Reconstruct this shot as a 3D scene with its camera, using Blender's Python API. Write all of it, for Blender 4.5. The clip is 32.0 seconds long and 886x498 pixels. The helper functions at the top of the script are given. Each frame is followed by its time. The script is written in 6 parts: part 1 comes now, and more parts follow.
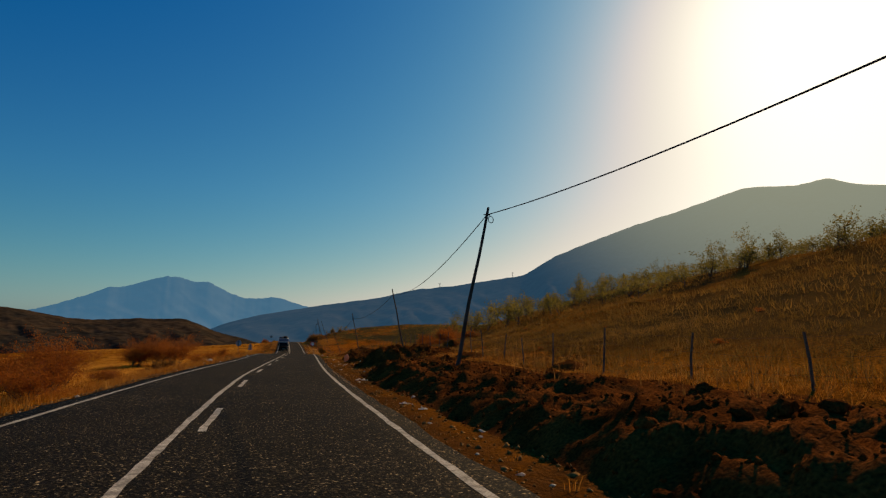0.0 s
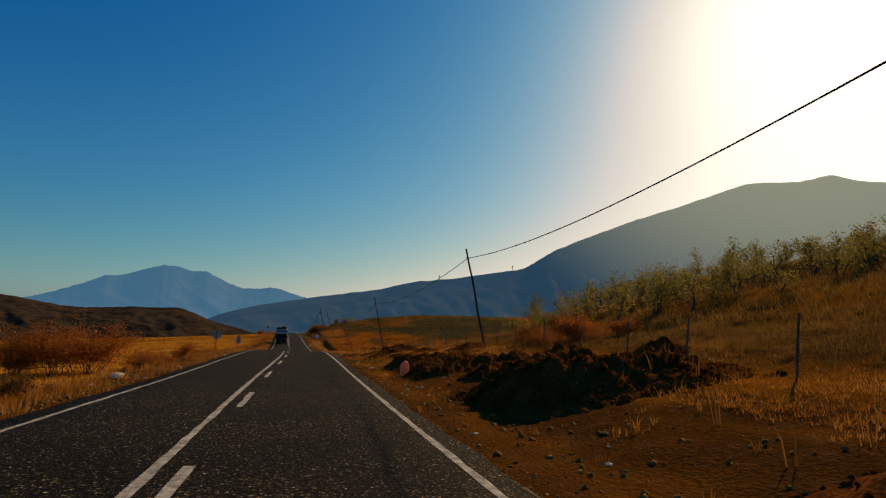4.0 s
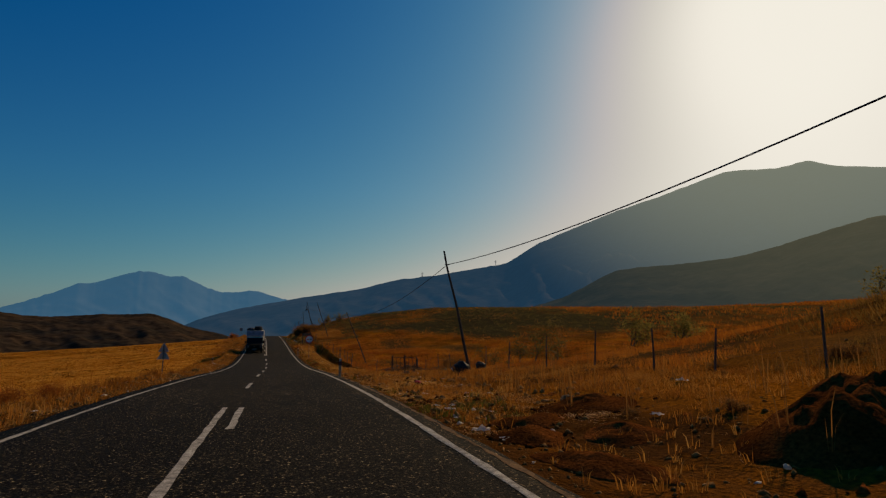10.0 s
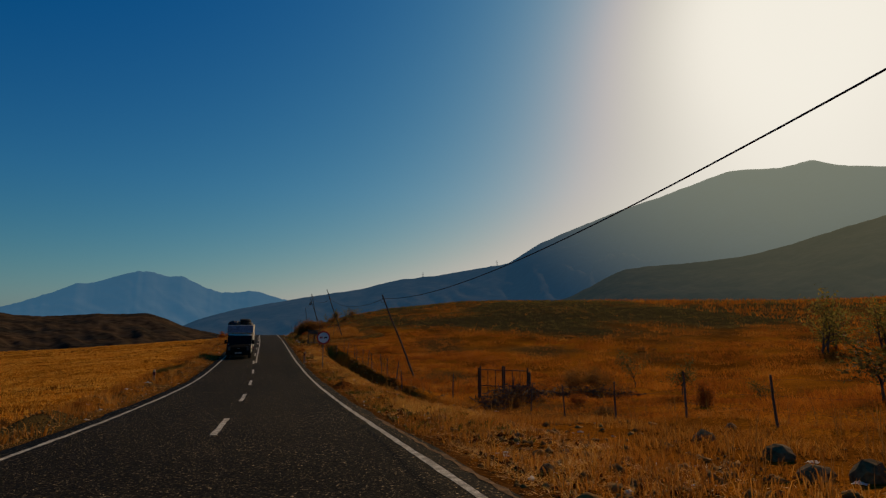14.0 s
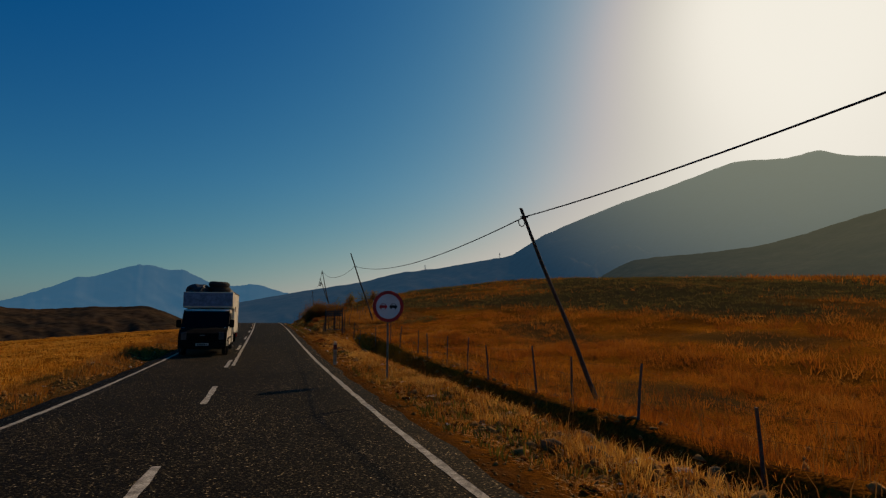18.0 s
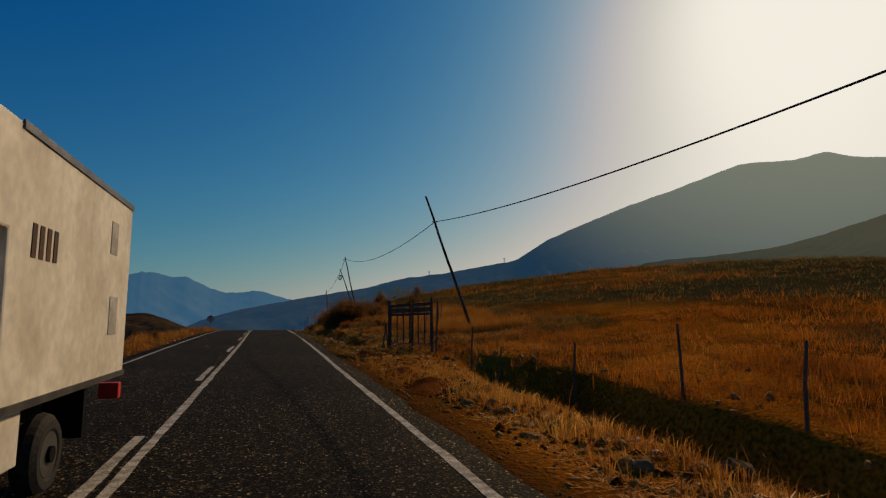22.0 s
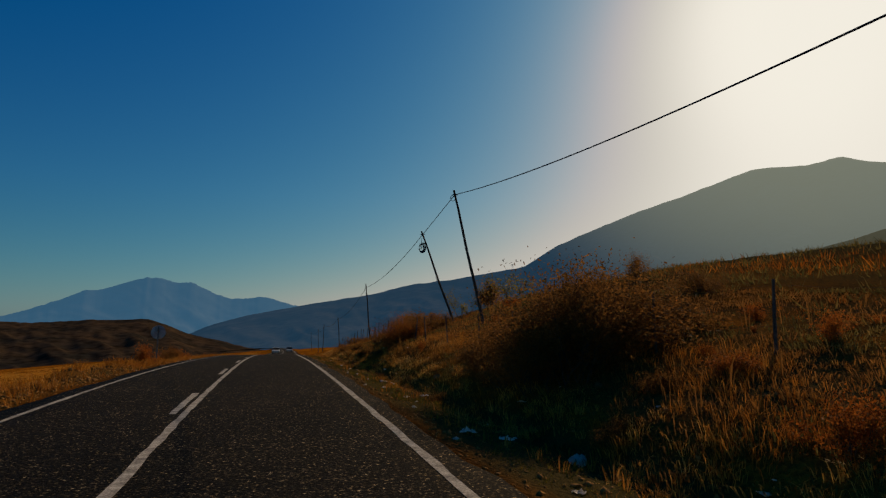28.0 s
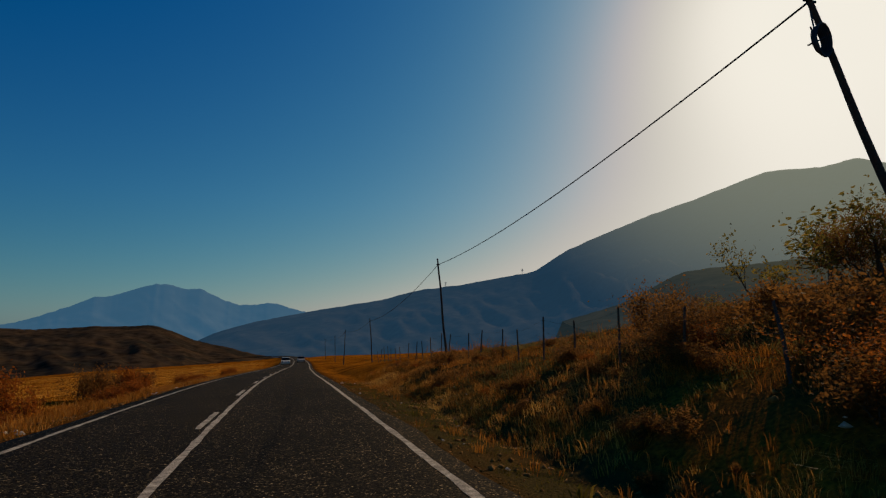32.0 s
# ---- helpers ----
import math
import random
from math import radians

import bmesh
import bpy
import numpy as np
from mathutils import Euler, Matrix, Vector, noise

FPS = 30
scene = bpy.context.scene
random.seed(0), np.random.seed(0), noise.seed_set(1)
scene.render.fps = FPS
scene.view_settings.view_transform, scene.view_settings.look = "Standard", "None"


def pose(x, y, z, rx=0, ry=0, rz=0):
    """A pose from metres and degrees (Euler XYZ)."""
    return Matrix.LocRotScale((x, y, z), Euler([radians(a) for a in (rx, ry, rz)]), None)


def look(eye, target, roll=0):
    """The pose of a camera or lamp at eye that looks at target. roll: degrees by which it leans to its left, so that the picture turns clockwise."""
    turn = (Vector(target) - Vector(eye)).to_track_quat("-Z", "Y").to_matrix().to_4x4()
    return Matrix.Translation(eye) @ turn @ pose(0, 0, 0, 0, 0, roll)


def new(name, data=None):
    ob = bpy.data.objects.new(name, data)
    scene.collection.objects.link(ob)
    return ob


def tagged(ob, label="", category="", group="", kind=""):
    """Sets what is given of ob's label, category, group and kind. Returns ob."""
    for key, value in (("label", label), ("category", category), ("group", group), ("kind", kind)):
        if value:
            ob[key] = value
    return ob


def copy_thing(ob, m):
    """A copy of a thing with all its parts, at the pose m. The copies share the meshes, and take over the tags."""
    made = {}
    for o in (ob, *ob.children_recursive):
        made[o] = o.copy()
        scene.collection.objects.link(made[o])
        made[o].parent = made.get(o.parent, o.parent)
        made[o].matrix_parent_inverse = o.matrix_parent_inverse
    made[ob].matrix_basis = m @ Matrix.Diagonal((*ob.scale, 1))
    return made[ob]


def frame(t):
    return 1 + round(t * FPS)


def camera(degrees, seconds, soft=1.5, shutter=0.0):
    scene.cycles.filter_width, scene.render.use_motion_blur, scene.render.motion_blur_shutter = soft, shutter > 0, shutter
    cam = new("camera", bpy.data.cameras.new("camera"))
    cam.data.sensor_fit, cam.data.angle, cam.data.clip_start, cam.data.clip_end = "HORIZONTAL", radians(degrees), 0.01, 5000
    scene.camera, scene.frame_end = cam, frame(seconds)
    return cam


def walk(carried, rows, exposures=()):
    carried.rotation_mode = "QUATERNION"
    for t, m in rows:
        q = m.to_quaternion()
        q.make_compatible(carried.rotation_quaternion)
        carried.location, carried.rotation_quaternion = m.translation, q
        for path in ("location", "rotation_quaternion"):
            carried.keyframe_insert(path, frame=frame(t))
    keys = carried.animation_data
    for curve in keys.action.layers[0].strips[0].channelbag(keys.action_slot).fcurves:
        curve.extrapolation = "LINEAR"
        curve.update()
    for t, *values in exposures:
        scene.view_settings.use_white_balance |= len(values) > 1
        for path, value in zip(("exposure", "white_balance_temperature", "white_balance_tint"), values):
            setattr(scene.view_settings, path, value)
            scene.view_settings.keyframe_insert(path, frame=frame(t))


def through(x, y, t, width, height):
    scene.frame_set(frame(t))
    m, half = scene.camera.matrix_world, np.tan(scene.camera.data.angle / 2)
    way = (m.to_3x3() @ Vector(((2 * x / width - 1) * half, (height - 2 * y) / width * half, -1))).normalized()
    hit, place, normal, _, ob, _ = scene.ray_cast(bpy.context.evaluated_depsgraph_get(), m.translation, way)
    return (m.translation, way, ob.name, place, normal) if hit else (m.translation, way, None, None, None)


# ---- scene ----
cam = camera(76, 32.0, soft=1.25)
PATH = [
    (0.0, pose(0.000, 0.00, 1.430, 99.28, -1.34, -14.82)),
    (0.5, pose(-0.075, 3.05, 1.450, 98.84, -1.76, -14.71)),
    (1.0, pose(-0.144, 6.07, 1.462, 97.78, -2.97, -14.60)),
    (1.5, pose(-0.207, 9.04, 1.452, 97.00, -3.75, -14.65)),
    (2.0, pose(-0.263, 11.99, 1.447, 97.04, -3.71, -14.81)),
    (2.5, pose(-0.309, 14.91, 1.441, 97.54, -3.28, -15.01)),
    (3.0, pose(-0.344, 17.83, 1.432, 97.97, -2.72, -15.07)),
    (3.5, pose(-0.365, 20.75, 1.417, 98.36, -2.26, -15.05)),
    (5.5, pose(-0.317, 32.61, 1.303, 98.89, -1.25, -15.57)),
    (6.0, pose(-0.272, 35.65, 1.266, 99.21, -0.34, -15.90)),
    (6.5, pose(-0.218, 38.73, 1.229, 99.32, 0.21, -16.15)),
    (7.0, pose(-0.158, 41.86, 1.196, 99.21, 0.43, -16.20)),
    (7.5, pose(-0.093, 45.03, 1.169, 99.04, 0.47, -16.39)),
    (8.0, pose(-0.025, 48.24, 1.148, 98.84, 0.28, -16.49)),
    (8.5, pose(0.046, 51.46, 1.132, 98.73, 0.19, -16.51)),
    (9.0, pose(0.119, 54.66, 1.121, 98.67, 0.15, -16.53)),
    (9.5, pose(0.192, 57.84, 1.113, 98.50, 0.04, -16.57)),
    (10.0, pose(0.266, 61.00, 1.106, 98.34, -0.04, -16.75)),
    (10.5, pose(0.342, 64.16, 1.094, 98.33, -0.02, -16.78)),
    (11.0, pose(0.420, 67.33, 1.072, 98.31, -0.13, -16.71)),
    (11.5, pose(0.501, 70.52, 1.038, 98.35, -0.07, -16.72)),
    (12.0, pose(0.583, 73.73, 0.988, 98.36, -0.15, -16.69)),
    (12.5, pose(0.666, 76.96, 0.924, 98.40, -0.10, -16.79)),
    (13.0, pose(0.745, 80.18, 0.843, 98.40, -0.09, -16.69)),
    (13.5, pose(0.822, 83.42, 0.745, 98.36, -0.06, -16.76)),
    (14.0, pose(0.893, 86.65, 0.632, 98.41, -0.08, -16.77)),
    (14.5, pose(0.960, 89.86, 0.509, 98.39, -0.02, -16.77)),
    (16.5, pose(1.160, 102.44, -0.007, 98.16, 0.03, -16.73)),
    (17.0, pose(1.194, 105.54, -0.121, 97.95, 0.02, -16.70)),
    (17.5, pose(1.222, 108.65, -0.219, 97.81, 0.05, -16.67)),
    (18.0, pose(1.244, 111.77, -0.300, 97.72, 0.07, -16.64)),
    (18.5, pose(1.258, 114.91, -0.361, 97.69, 0.10, -16.58)),
    (19.0, pose(1.262, 118.08, -0.398, 97.67, 0.00, -16.62)),
    (19.5, pose(1.255, 121.28, -0.408, 97.57, 0.36, -16.64)),
    (20.0, pose(1.240, 124.52, -0.392, 97.73, 0.06, -16.61)),
    (20.5, pose(1.218, 127.77, -0.354, 97.79, 0.06, -16.70)),
    (21.0, pose(1.194, 131.03, -0.297, 98.04, 0.28, -16.47)),
    (21.5, pose(1.168, 134.30, -0.222, 98.15, 0.31, -16.37)),
    (22.0, pose(1.143, 137.56, -0.132, 98.29, 0.40, -16.31)),
    (22.5, pose(1.116, 140.83, -0.029, 98.50, 0.43, -16.19)),
    (23.0, pose(1.090, 144.08, 0.083, 98.64, 0.47, -16.18)),
    (23.5, pose(1.064, 147.32, 0.202, 98.72, 0.60, -16.14)),
    (24.0, pose(1.037, 150.55, 0.326, 98.69, 0.60, -16.10)),
    (24.5, pose(1.007, 153.77, 0.454, 98.74, 0.57, -16.11)),
    (25.0, pose(0.975, 156.97, 0.581, 98.72, 0.60, -16.16)),
    (25.5, pose(0.937, 160.15, 0.708, 98.69, 0.67, -16.12)),
    (27.5, pose(0.751, 172.88, 1.158, 98.83, 0.40, -16.01)),
    (28.0, pose(0.697, 176.09, 1.248, 98.98, 0.20, -15.77)),
    (28.5, pose(0.639, 179.32, 1.331, 99.12, -0.10, -15.53)),
    (29.0, pose(0.576, 182.55, 1.410, 99.13, -0.31, -15.36)),
    (29.5, pose(0.509, 185.79, 1.485, 99.19, -0.50, -15.34)),
    (30.0, pose(0.441, 189.03, 1.553, 99.14, -0.43, -15.03)),
    (30.5, pose(0.375, 192.27, 1.609, 99.23, -0.21, -14.89)),
    (31.0, pose(0.317, 195.48, 1.645, 99.36, 0.10, -14.85)),
    (31.5, pose(0.270, 198.65, 1.661, 99.53, 0.21, -14.94)),
    (32.0, pose(0.233, 202.05, 1.655, 99.55, 0.36, -14.96)),
]
walk(cam, PATH, exposures=[(0.0, -0.48, 7350, 10), (6.0, -0.48, 7350, 10), (6.5, -0.68, 7150, 10), (7.1, -0.9, 6980, 10), (8.2, -1.0, 6900, 10), (32.0, -1.0, 6900, 10)])

# ---------------------------------------------------------------- light
SUN_AZ, SUN_EL = radians(51.0), radians(30.0)      # azimuth from +y towards +x
world = bpy.data.worlds.new("sky")
scene.world = world
world.use_nodes = True
wn, wl = world.node_tree.nodes, world.node_tree.links
sky = wn.new("ShaderNodeTexSky")
sky.sky_type, sky.sun_disc = "NISHITA", False
sky.sun_elevation, sky.sun_rotation = SUN_EL, SUN_AZ
sky.altitude, sky.air_density, sky.dust_density, sky.ozone_density = 1200, 1.0, 2.8, 2.4
# Per-channel power curves bend the sky's colour: steep in red, soft in blue.
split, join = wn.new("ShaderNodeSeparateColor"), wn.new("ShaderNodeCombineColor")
# a ramp by height paints the horizon haze warmer and the sky overhead deeper
spot, parts_of, veil, tinted = (wn.new("ShaderNode" + k) for k in ("TexCoord", "SeparateXYZ", "ValToRGB", "Mix"))
wl.new(spot.outputs["Generated"], parts_of.inputs[0])
wl.new(parts_of.outputs["Z"], veil.inputs["Fac"])
stops = veil.color_ramp.elements
stops[0].position, stops[0].color = 0.04, (1.12, 1.0, 0.76, 1)
stops[1].position, stops[1].color = 0.60, (0.80, 0.90, 1.04, 1)
stops.new(0.24).color = (1, 1, 1, 1)
tinted.data_type, tinted.blend_type = "RGBA", "MULTIPLY"
tinted.inputs["Factor"].default_value = 1.0
wl.new(sky.outputs[0], tinted.inputs["A"])
wl.new(veil.outputs["Color"], tinted.inputs["B"])
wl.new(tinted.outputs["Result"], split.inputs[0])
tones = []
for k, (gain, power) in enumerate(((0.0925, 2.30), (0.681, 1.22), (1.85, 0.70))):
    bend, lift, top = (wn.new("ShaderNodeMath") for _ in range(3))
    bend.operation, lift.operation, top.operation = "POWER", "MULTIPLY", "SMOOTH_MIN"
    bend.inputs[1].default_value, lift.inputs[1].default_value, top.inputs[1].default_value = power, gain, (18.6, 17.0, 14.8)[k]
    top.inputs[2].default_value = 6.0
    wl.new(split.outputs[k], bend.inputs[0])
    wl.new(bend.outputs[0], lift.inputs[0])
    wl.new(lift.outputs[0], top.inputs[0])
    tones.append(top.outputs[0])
# red and blue are bounded by green, which turns the sun's glow cream white
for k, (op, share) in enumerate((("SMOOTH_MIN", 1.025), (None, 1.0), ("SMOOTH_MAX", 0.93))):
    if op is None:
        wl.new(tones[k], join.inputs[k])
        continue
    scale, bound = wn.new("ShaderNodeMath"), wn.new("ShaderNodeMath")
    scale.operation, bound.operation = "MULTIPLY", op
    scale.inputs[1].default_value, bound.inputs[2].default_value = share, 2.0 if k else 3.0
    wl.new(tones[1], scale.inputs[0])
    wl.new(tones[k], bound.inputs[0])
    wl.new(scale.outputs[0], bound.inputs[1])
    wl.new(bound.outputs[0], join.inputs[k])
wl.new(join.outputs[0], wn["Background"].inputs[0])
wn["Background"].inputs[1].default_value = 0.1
sun_data = bpy.data.lights.new("sun", "SUN")
sun_data.energy, sun_data.angle, sun_data.color = 5.0, radians(0.6), (1.0, 0.72, 0.42)
sun = new("sun", sun_data)
to_sun = Vector((math.sin(SUN_AZ) * math.cos(SUN_EL), math.cos(SUN_AZ) * math.cos(SUN_EL), math.sin(SUN_EL)))
sun.matrix_world = look(tuple(to_sun * 300), (0, 0, 0))


# ---------------------------------------------------------------- helpers
def glide(knots, x):
    """A smooth curve through (x, value) knots, level beyond both ends."""
    x = np.asarray(x, float)
    k = np.array([a for a, _ in knots], float)
    v = np.array([b for _, b in knots], float)
    m = np.gradient(v, k)
    x = np.clip(x, k[0], k[-1])
    j = np.clip(np.searchsorted(k, x, "right") - 1, 0, len(k) - 2)
    h = k[j + 1] - k[j]
    u = (x - k[j]) / h
    return ((2 * u**3 - 3 * u**2 + 1) * v[j] + (u**3 - 2 * u**2 + u) * h * m[j]
            + (3 * u**2 - 2 * u**3) * v[j + 1] + (u**3 - u**2) * h * m[j + 1])


_tab = np.random.RandomState(3).rand(256, 256)


def value_noise(x, y):
    """Smooth noise of 0 to 1 with a one-metre cell."""
    x, y = np.broadcast_arrays(np.asarray(x, float), np.asarray(y, float))
    i, j = np.floor(x).astype(int), np.floor(y).astype(int)
    u, v = x - i, y - j
    u, v = u * u * (3 - 2 * u), v * v * (3 - 2 * v)
    g = lambda a, b: _tab[a % 256, b % 256]
    return (g(i, j) * (1 - u) + g(i + 1, j) * u) * (1 - v) + (g(i, j + 1) * (1 - u) + g(i + 1, j + 1) * u) * v


def fractal(x, y, octaves=4):
    s, a, t = 0.0, 1.0, 0.0
    for k in range(octaves):
        s = s + a * value_noise(x * 2**k + 17.3 * k, y * 2**k + 5.1 * k)
        t, a = t + a, a * 0.5
    return s / t - 0.5


def mesh_of(name, verts, faces, material=None, smooth=False):
    me = bpy.data.meshes.new(name)
    me.from_pydata([tuple(map(float, p)) for p in verts] if not isinstance(verts, np.ndarray) else verts.tolist(), [], faces if isinstance(faces, list) else faces.tolist())
    if smooth:
        me.polygons.foreach_set("use_smooth", [True] * len(me.polygons))
    if material:
        me.materials.append(material)
    me.update()
    return me


def grid_faces(rows, cols):
    i = np.arange(rows - 1)[:, None] * cols + np.arange(cols - 1)[None, :]
    return np.stack([i, i + 1, i + cols + 1, i + cols], -1).reshape(-1, 4)


def part(name, bm, material, parent, label=""):
    me = bpy.data.meshes.new(name)
    bm.to_mesh(me)
    bm.free()
    me.materials.append(material)
    ob = new(name, me)
    ob.parent = parent
    return tagged(ob, label)


def thing(name, m, label, category, group="", kind=""):
    ob = new(name)
    ob.empty_display_size = 0.2
    ob.matrix_world = m
    return tagged(ob, label, category, group, kind)


# ---------------------------------------------------------------- the lie of the land
ROAD_X = [(-300, 9.0), (-120, 3.1), (-40, 0.9), (0, 0), (15, -0.31), (30, -0.33), (45, -0.09), (60, 0.24), (75, 0.62), (90, 0.96), (105, 1.19), (120, 1.26), (135, 1.16),
          (150, 1.04), (165, 0.87), (180, 0.63), (195, 0.33), (210, 0.15), (240, 0.2), (280, 1.0), (330, 2.5), (420, 2.0), (560, -12), (900, -70)]
ROAD_Z = [(-300, 3), (-60, 0.4), (0, 0), (15, -0.06), (30, -0.17), (45, -0.33), (60, -0.39), (75, -0.54), (90, -1.0), (105, -1.6), (120, -1.9), (135, -1.7),
          (150, -1.19), (165, -0.62), (180, -0.15), (195, 0.14), (206, 0.16), (225, -0.05), (260, -0.9), (300, -1.9), (360, -2.6), (450, -2.9), (700, -8), (1400, -30)]


def road_x(y):
    return glide(ROAD_X, y)


def road_z(y):
    return glide(ROAD_Z, y)


LINE_RIGHT = [(0, 2.06), (17, 2.06), (25, 2.08), (44, 2.25), (62, 2.3), (89, 2.14), (114, 1.92), (123, 1.9), (137, 1.84), (149, 1.78), (181, 1.76), (207, 1.92), (260, 2.0)]
LINE_CENTRE = [(8, -1.22), (17, -1.28), (25, -1.29), (31, -1.21), (45, -1.15), (54, -1.02), (63, -0.96), (74, -1.07), (90, -1.22), (116, -1.2), (124, -1.28), (138, -1.41), (157, -1.40), (165, -1.38), (184, -1.47), (197, -1.41), (211, -1.46), (260, -1.45)]
LINE_LEFT = [(0, -4.1), (60, -3.9), (90, -4.05), (129, -4.02), (155, -3.92), (187, -3.9), (260, -4.0)]


def line_r(y):
    return glide(LINE_RIGHT, y)


def line_c(y):
    return glide(LINE_CENTRE, y)


def line_l(y):
    return glide(LINE_LEFT, y)


# Height of the land over the road at some distances right of the camera's line, by stations along the road.
RIGHT_D = [2.2, 3.2, 4.4, 5.5, 6.5, 7.1, 9.5, 16, 26, 40, 100, 260]
RIGHT = [                     # orchard slope and field
    (-60, [-0.06, -0.1, 0.0, 0.18, 0.36, 0.46, 0.8, 2.3, 5.2, 9.8, 21, 38]),
    (20, [-0.06, -0.1, -0.05, 0.16, 0.34, 0.42, 0.7, 2.3, 5.1, 9.8, 21, 38]),
    (50, [-0.06, -0.1, -0.1, 0.14, 0.36, 0.49, 0.9, 2.3, 5.0, 9.0, 18, 30]),
    (74, [-0.06, -0.1, -0.12, 0.0, 0.14, 0.22, 0.5, 1.6, 4.2, 7.8, 14, 23]),
    (88, [-0.06, -0.1, -0.15, -0.12, -0.08, -0.05, 0.12, 0.6, 2.0, 3.8, 7, 13]),
    (100, [-0.06, -0.1, -0.13, -0.25, -0.35, -0.4, -0.4, -0.1, 0.5, 1.2, 3.5, 9]),
    (106, [-0.06, -0.1, -0.12, -0.35, -0.6, -0.7, -0.85, -0.6, 0.0, 0.8, 3.5, 9]),
    (116, [-0.06, -0.1, -0.08, -0.62, -1.2, -0.45, -0.95, -0.95, -0.4, 0.7, 4, 10]),
    (128, [-0.06, -0.1, -0.06, -0.62, -1.25, -0.32, -0.80, -0.5, 0.2, 1.4, 5, 11]),
    (142, [-0.06, -0.1, -0.08, -0.6, -1.2, -0.05, -0.15, 0.25, 1.3, 2.8, 6, 12]),
]
RIGHT += [                    # gate, bank and beyond
    (150, [-0.06, -0.1, -0.12, -0.6, -1.1, 0.1, 0.15, 0.7, 2.0, 3.4, 6.4, 13]),
    (154.5, [-0.06, -0.1, -0.15, -0.3, -0.5, 0.12, 0.3, 1.0, 2.3, 3.8, 6.6, 13]),
    (158.5, [-0.06, -0.1, -0.05, 0.14, 0.24, 0.3, 0.5, 1.3, 2.7, 4.3, 6.8, 13]),
    (166, [-0.06, -0.16, -0.46, 0.16, 0.3, 0.36, 0.7, 1.9, 3.5, 5.2, 7.1, 14]),
    (185, [-0.06, -0.22, -0.52, 0.26, 0.6, 0.78, 1.4, 2.7, 4.7, 6.6, 7.2, 15]),
    (203, [-0.06, -0.2, -0.46, 0.3, 0.85, 1.05, 1.8, 3.7, 5.7, 7.0, 7.4, 15]),
    (212, [-0.06, -0.18, -0.42, 0.28, 0.8, 1.0, 1.7, 3.6, 5.6, 6.6, 7.2, 14]),
    (226, [-0.06, -0.12, -0.22, 0.25, 0.65, 0.82, 1.4, 2.2, 3.2, 4.2, 6, 12]),
    (240, [-0.06, -0.1, -0.2, 0.22, 0.56, 0.7, 1.2, 1.7, 2.4, 3.2, 5, 11]),
    (290, [-0.06, -0.1, -0.1, 0.08, 0.22, 0.27, 0.5, 1.0, 1.5, 2.0, 4, 9]),
    (600, [-0.06, -0.1, -0.1, -0.04, 0.02, 0.06, 0.2, 0.5, 0.8, 1.0, 2, 4]),
]
LEFT = [(-4.2, -0.06), (-4.9, -0.12), (-6.2, -0.55), (-8, -0.8), (-12, -1.0), (-20, -1.6), (-80, -5.2), (-160, -12), (-400, -32), (-1200, -50)][::-1]


def scrubland(x, y):
    """How far the dark scrub beyond the gate has taken over the field, 0 to 1."""
    d = x - road_x(y)
    patch = np.clip(0.95 + 2.0 * fractal(x * 0.07 + 11, y * 0.07, 3), 0.25, 1)
    return np.clip((y - 130) / 12, 0, 1) * np.clip((d - 11 - 0.55 * np.maximum(0, 172 - y)) / 5, 0, 1) * np.clip((330 - y) / 60, 0, 1) * np.clip((160 - d) / 40, 0, 1) * patch


def weedy_patch(x, y):
    """Where low dark weeds crowd out the dry grass of the field, 0 to 1."""
    return np.clip(3.2 * (fractal(x * 0.16 + 21, y * 0.11, 4) - 0.02), 0, 0.75)


def land(x, y):
    """Height of the ground."""
    x, y = np.broadcast_arrays(np.asarray(x, float), np.asarray(y, float))
    d = x - road_x(y)
    right = [np.clip((d - a) / (b - a), 0, 1) for a, b in zip(RIGHT_D[:-1], RIGHT_D[1:])]
    cols = [glide([(s, v[k]) for s, v in RIGHT], y) for k in range(len(RIGHT_D))]
    h = cols[0].copy()
    for k, u in enumerate(right):
        u = u * u * (3 - 2 * u) * 0.35 + u * 0.65
        h = h + u * (cols[k + 1] - cols[k])
    left = glide(LEFT, d)
    far = np.clip((np.abs(d) - 3) / 8, 0, 1)
    rel = np.where(d > 0, h, left)
    rough = np.clip((np.where(d > 0, d - 2.6, -d - 4.6)) / 2.0, 0, 1)
    rel = rel + rough * (0.16 * fractal(x * 0.9, y * 0.9, 4) + 0.5 * far * fractal(x * 0.12, y * 0.12, 3))
    swell = np.clip(d - 2.9, 0, 1) * np.clip((6.2 - d) / 1.2, 0, 1)
    rel = rel + swell * np.clip((y - 60) / 20, 0, 1) * (0.24 * fractal(x * 1.7 + 7, y * 1.3, 3) + 0.10 * fractal(x * 4 + 3, y * 4, 2))
    berm = np.exp(-(((d + 5.85) / 0.62) ** 2)) * np.clip((y - 20) / 30, 0, 1) * np.clip((230 - y) / 30, 0, 1)
    rel = rel + berm * np.clip(0.42 + 0.8 * fractal(x * 0.7, y * 0.5, 3), 0.05, 0.9)
    rel = rel - 0.10 * ((d > -4.15) & (d < 2.15))
    away = np.clip((y - 420) / 1500, 0, 1) ** 1.2
    wide = np.clip((np.abs(d) - 260) / 900, 0, 1)
    return road_z(y) + rel * (1 - away * 0.8) - 40 * away - wide * 25 * (d > 0)


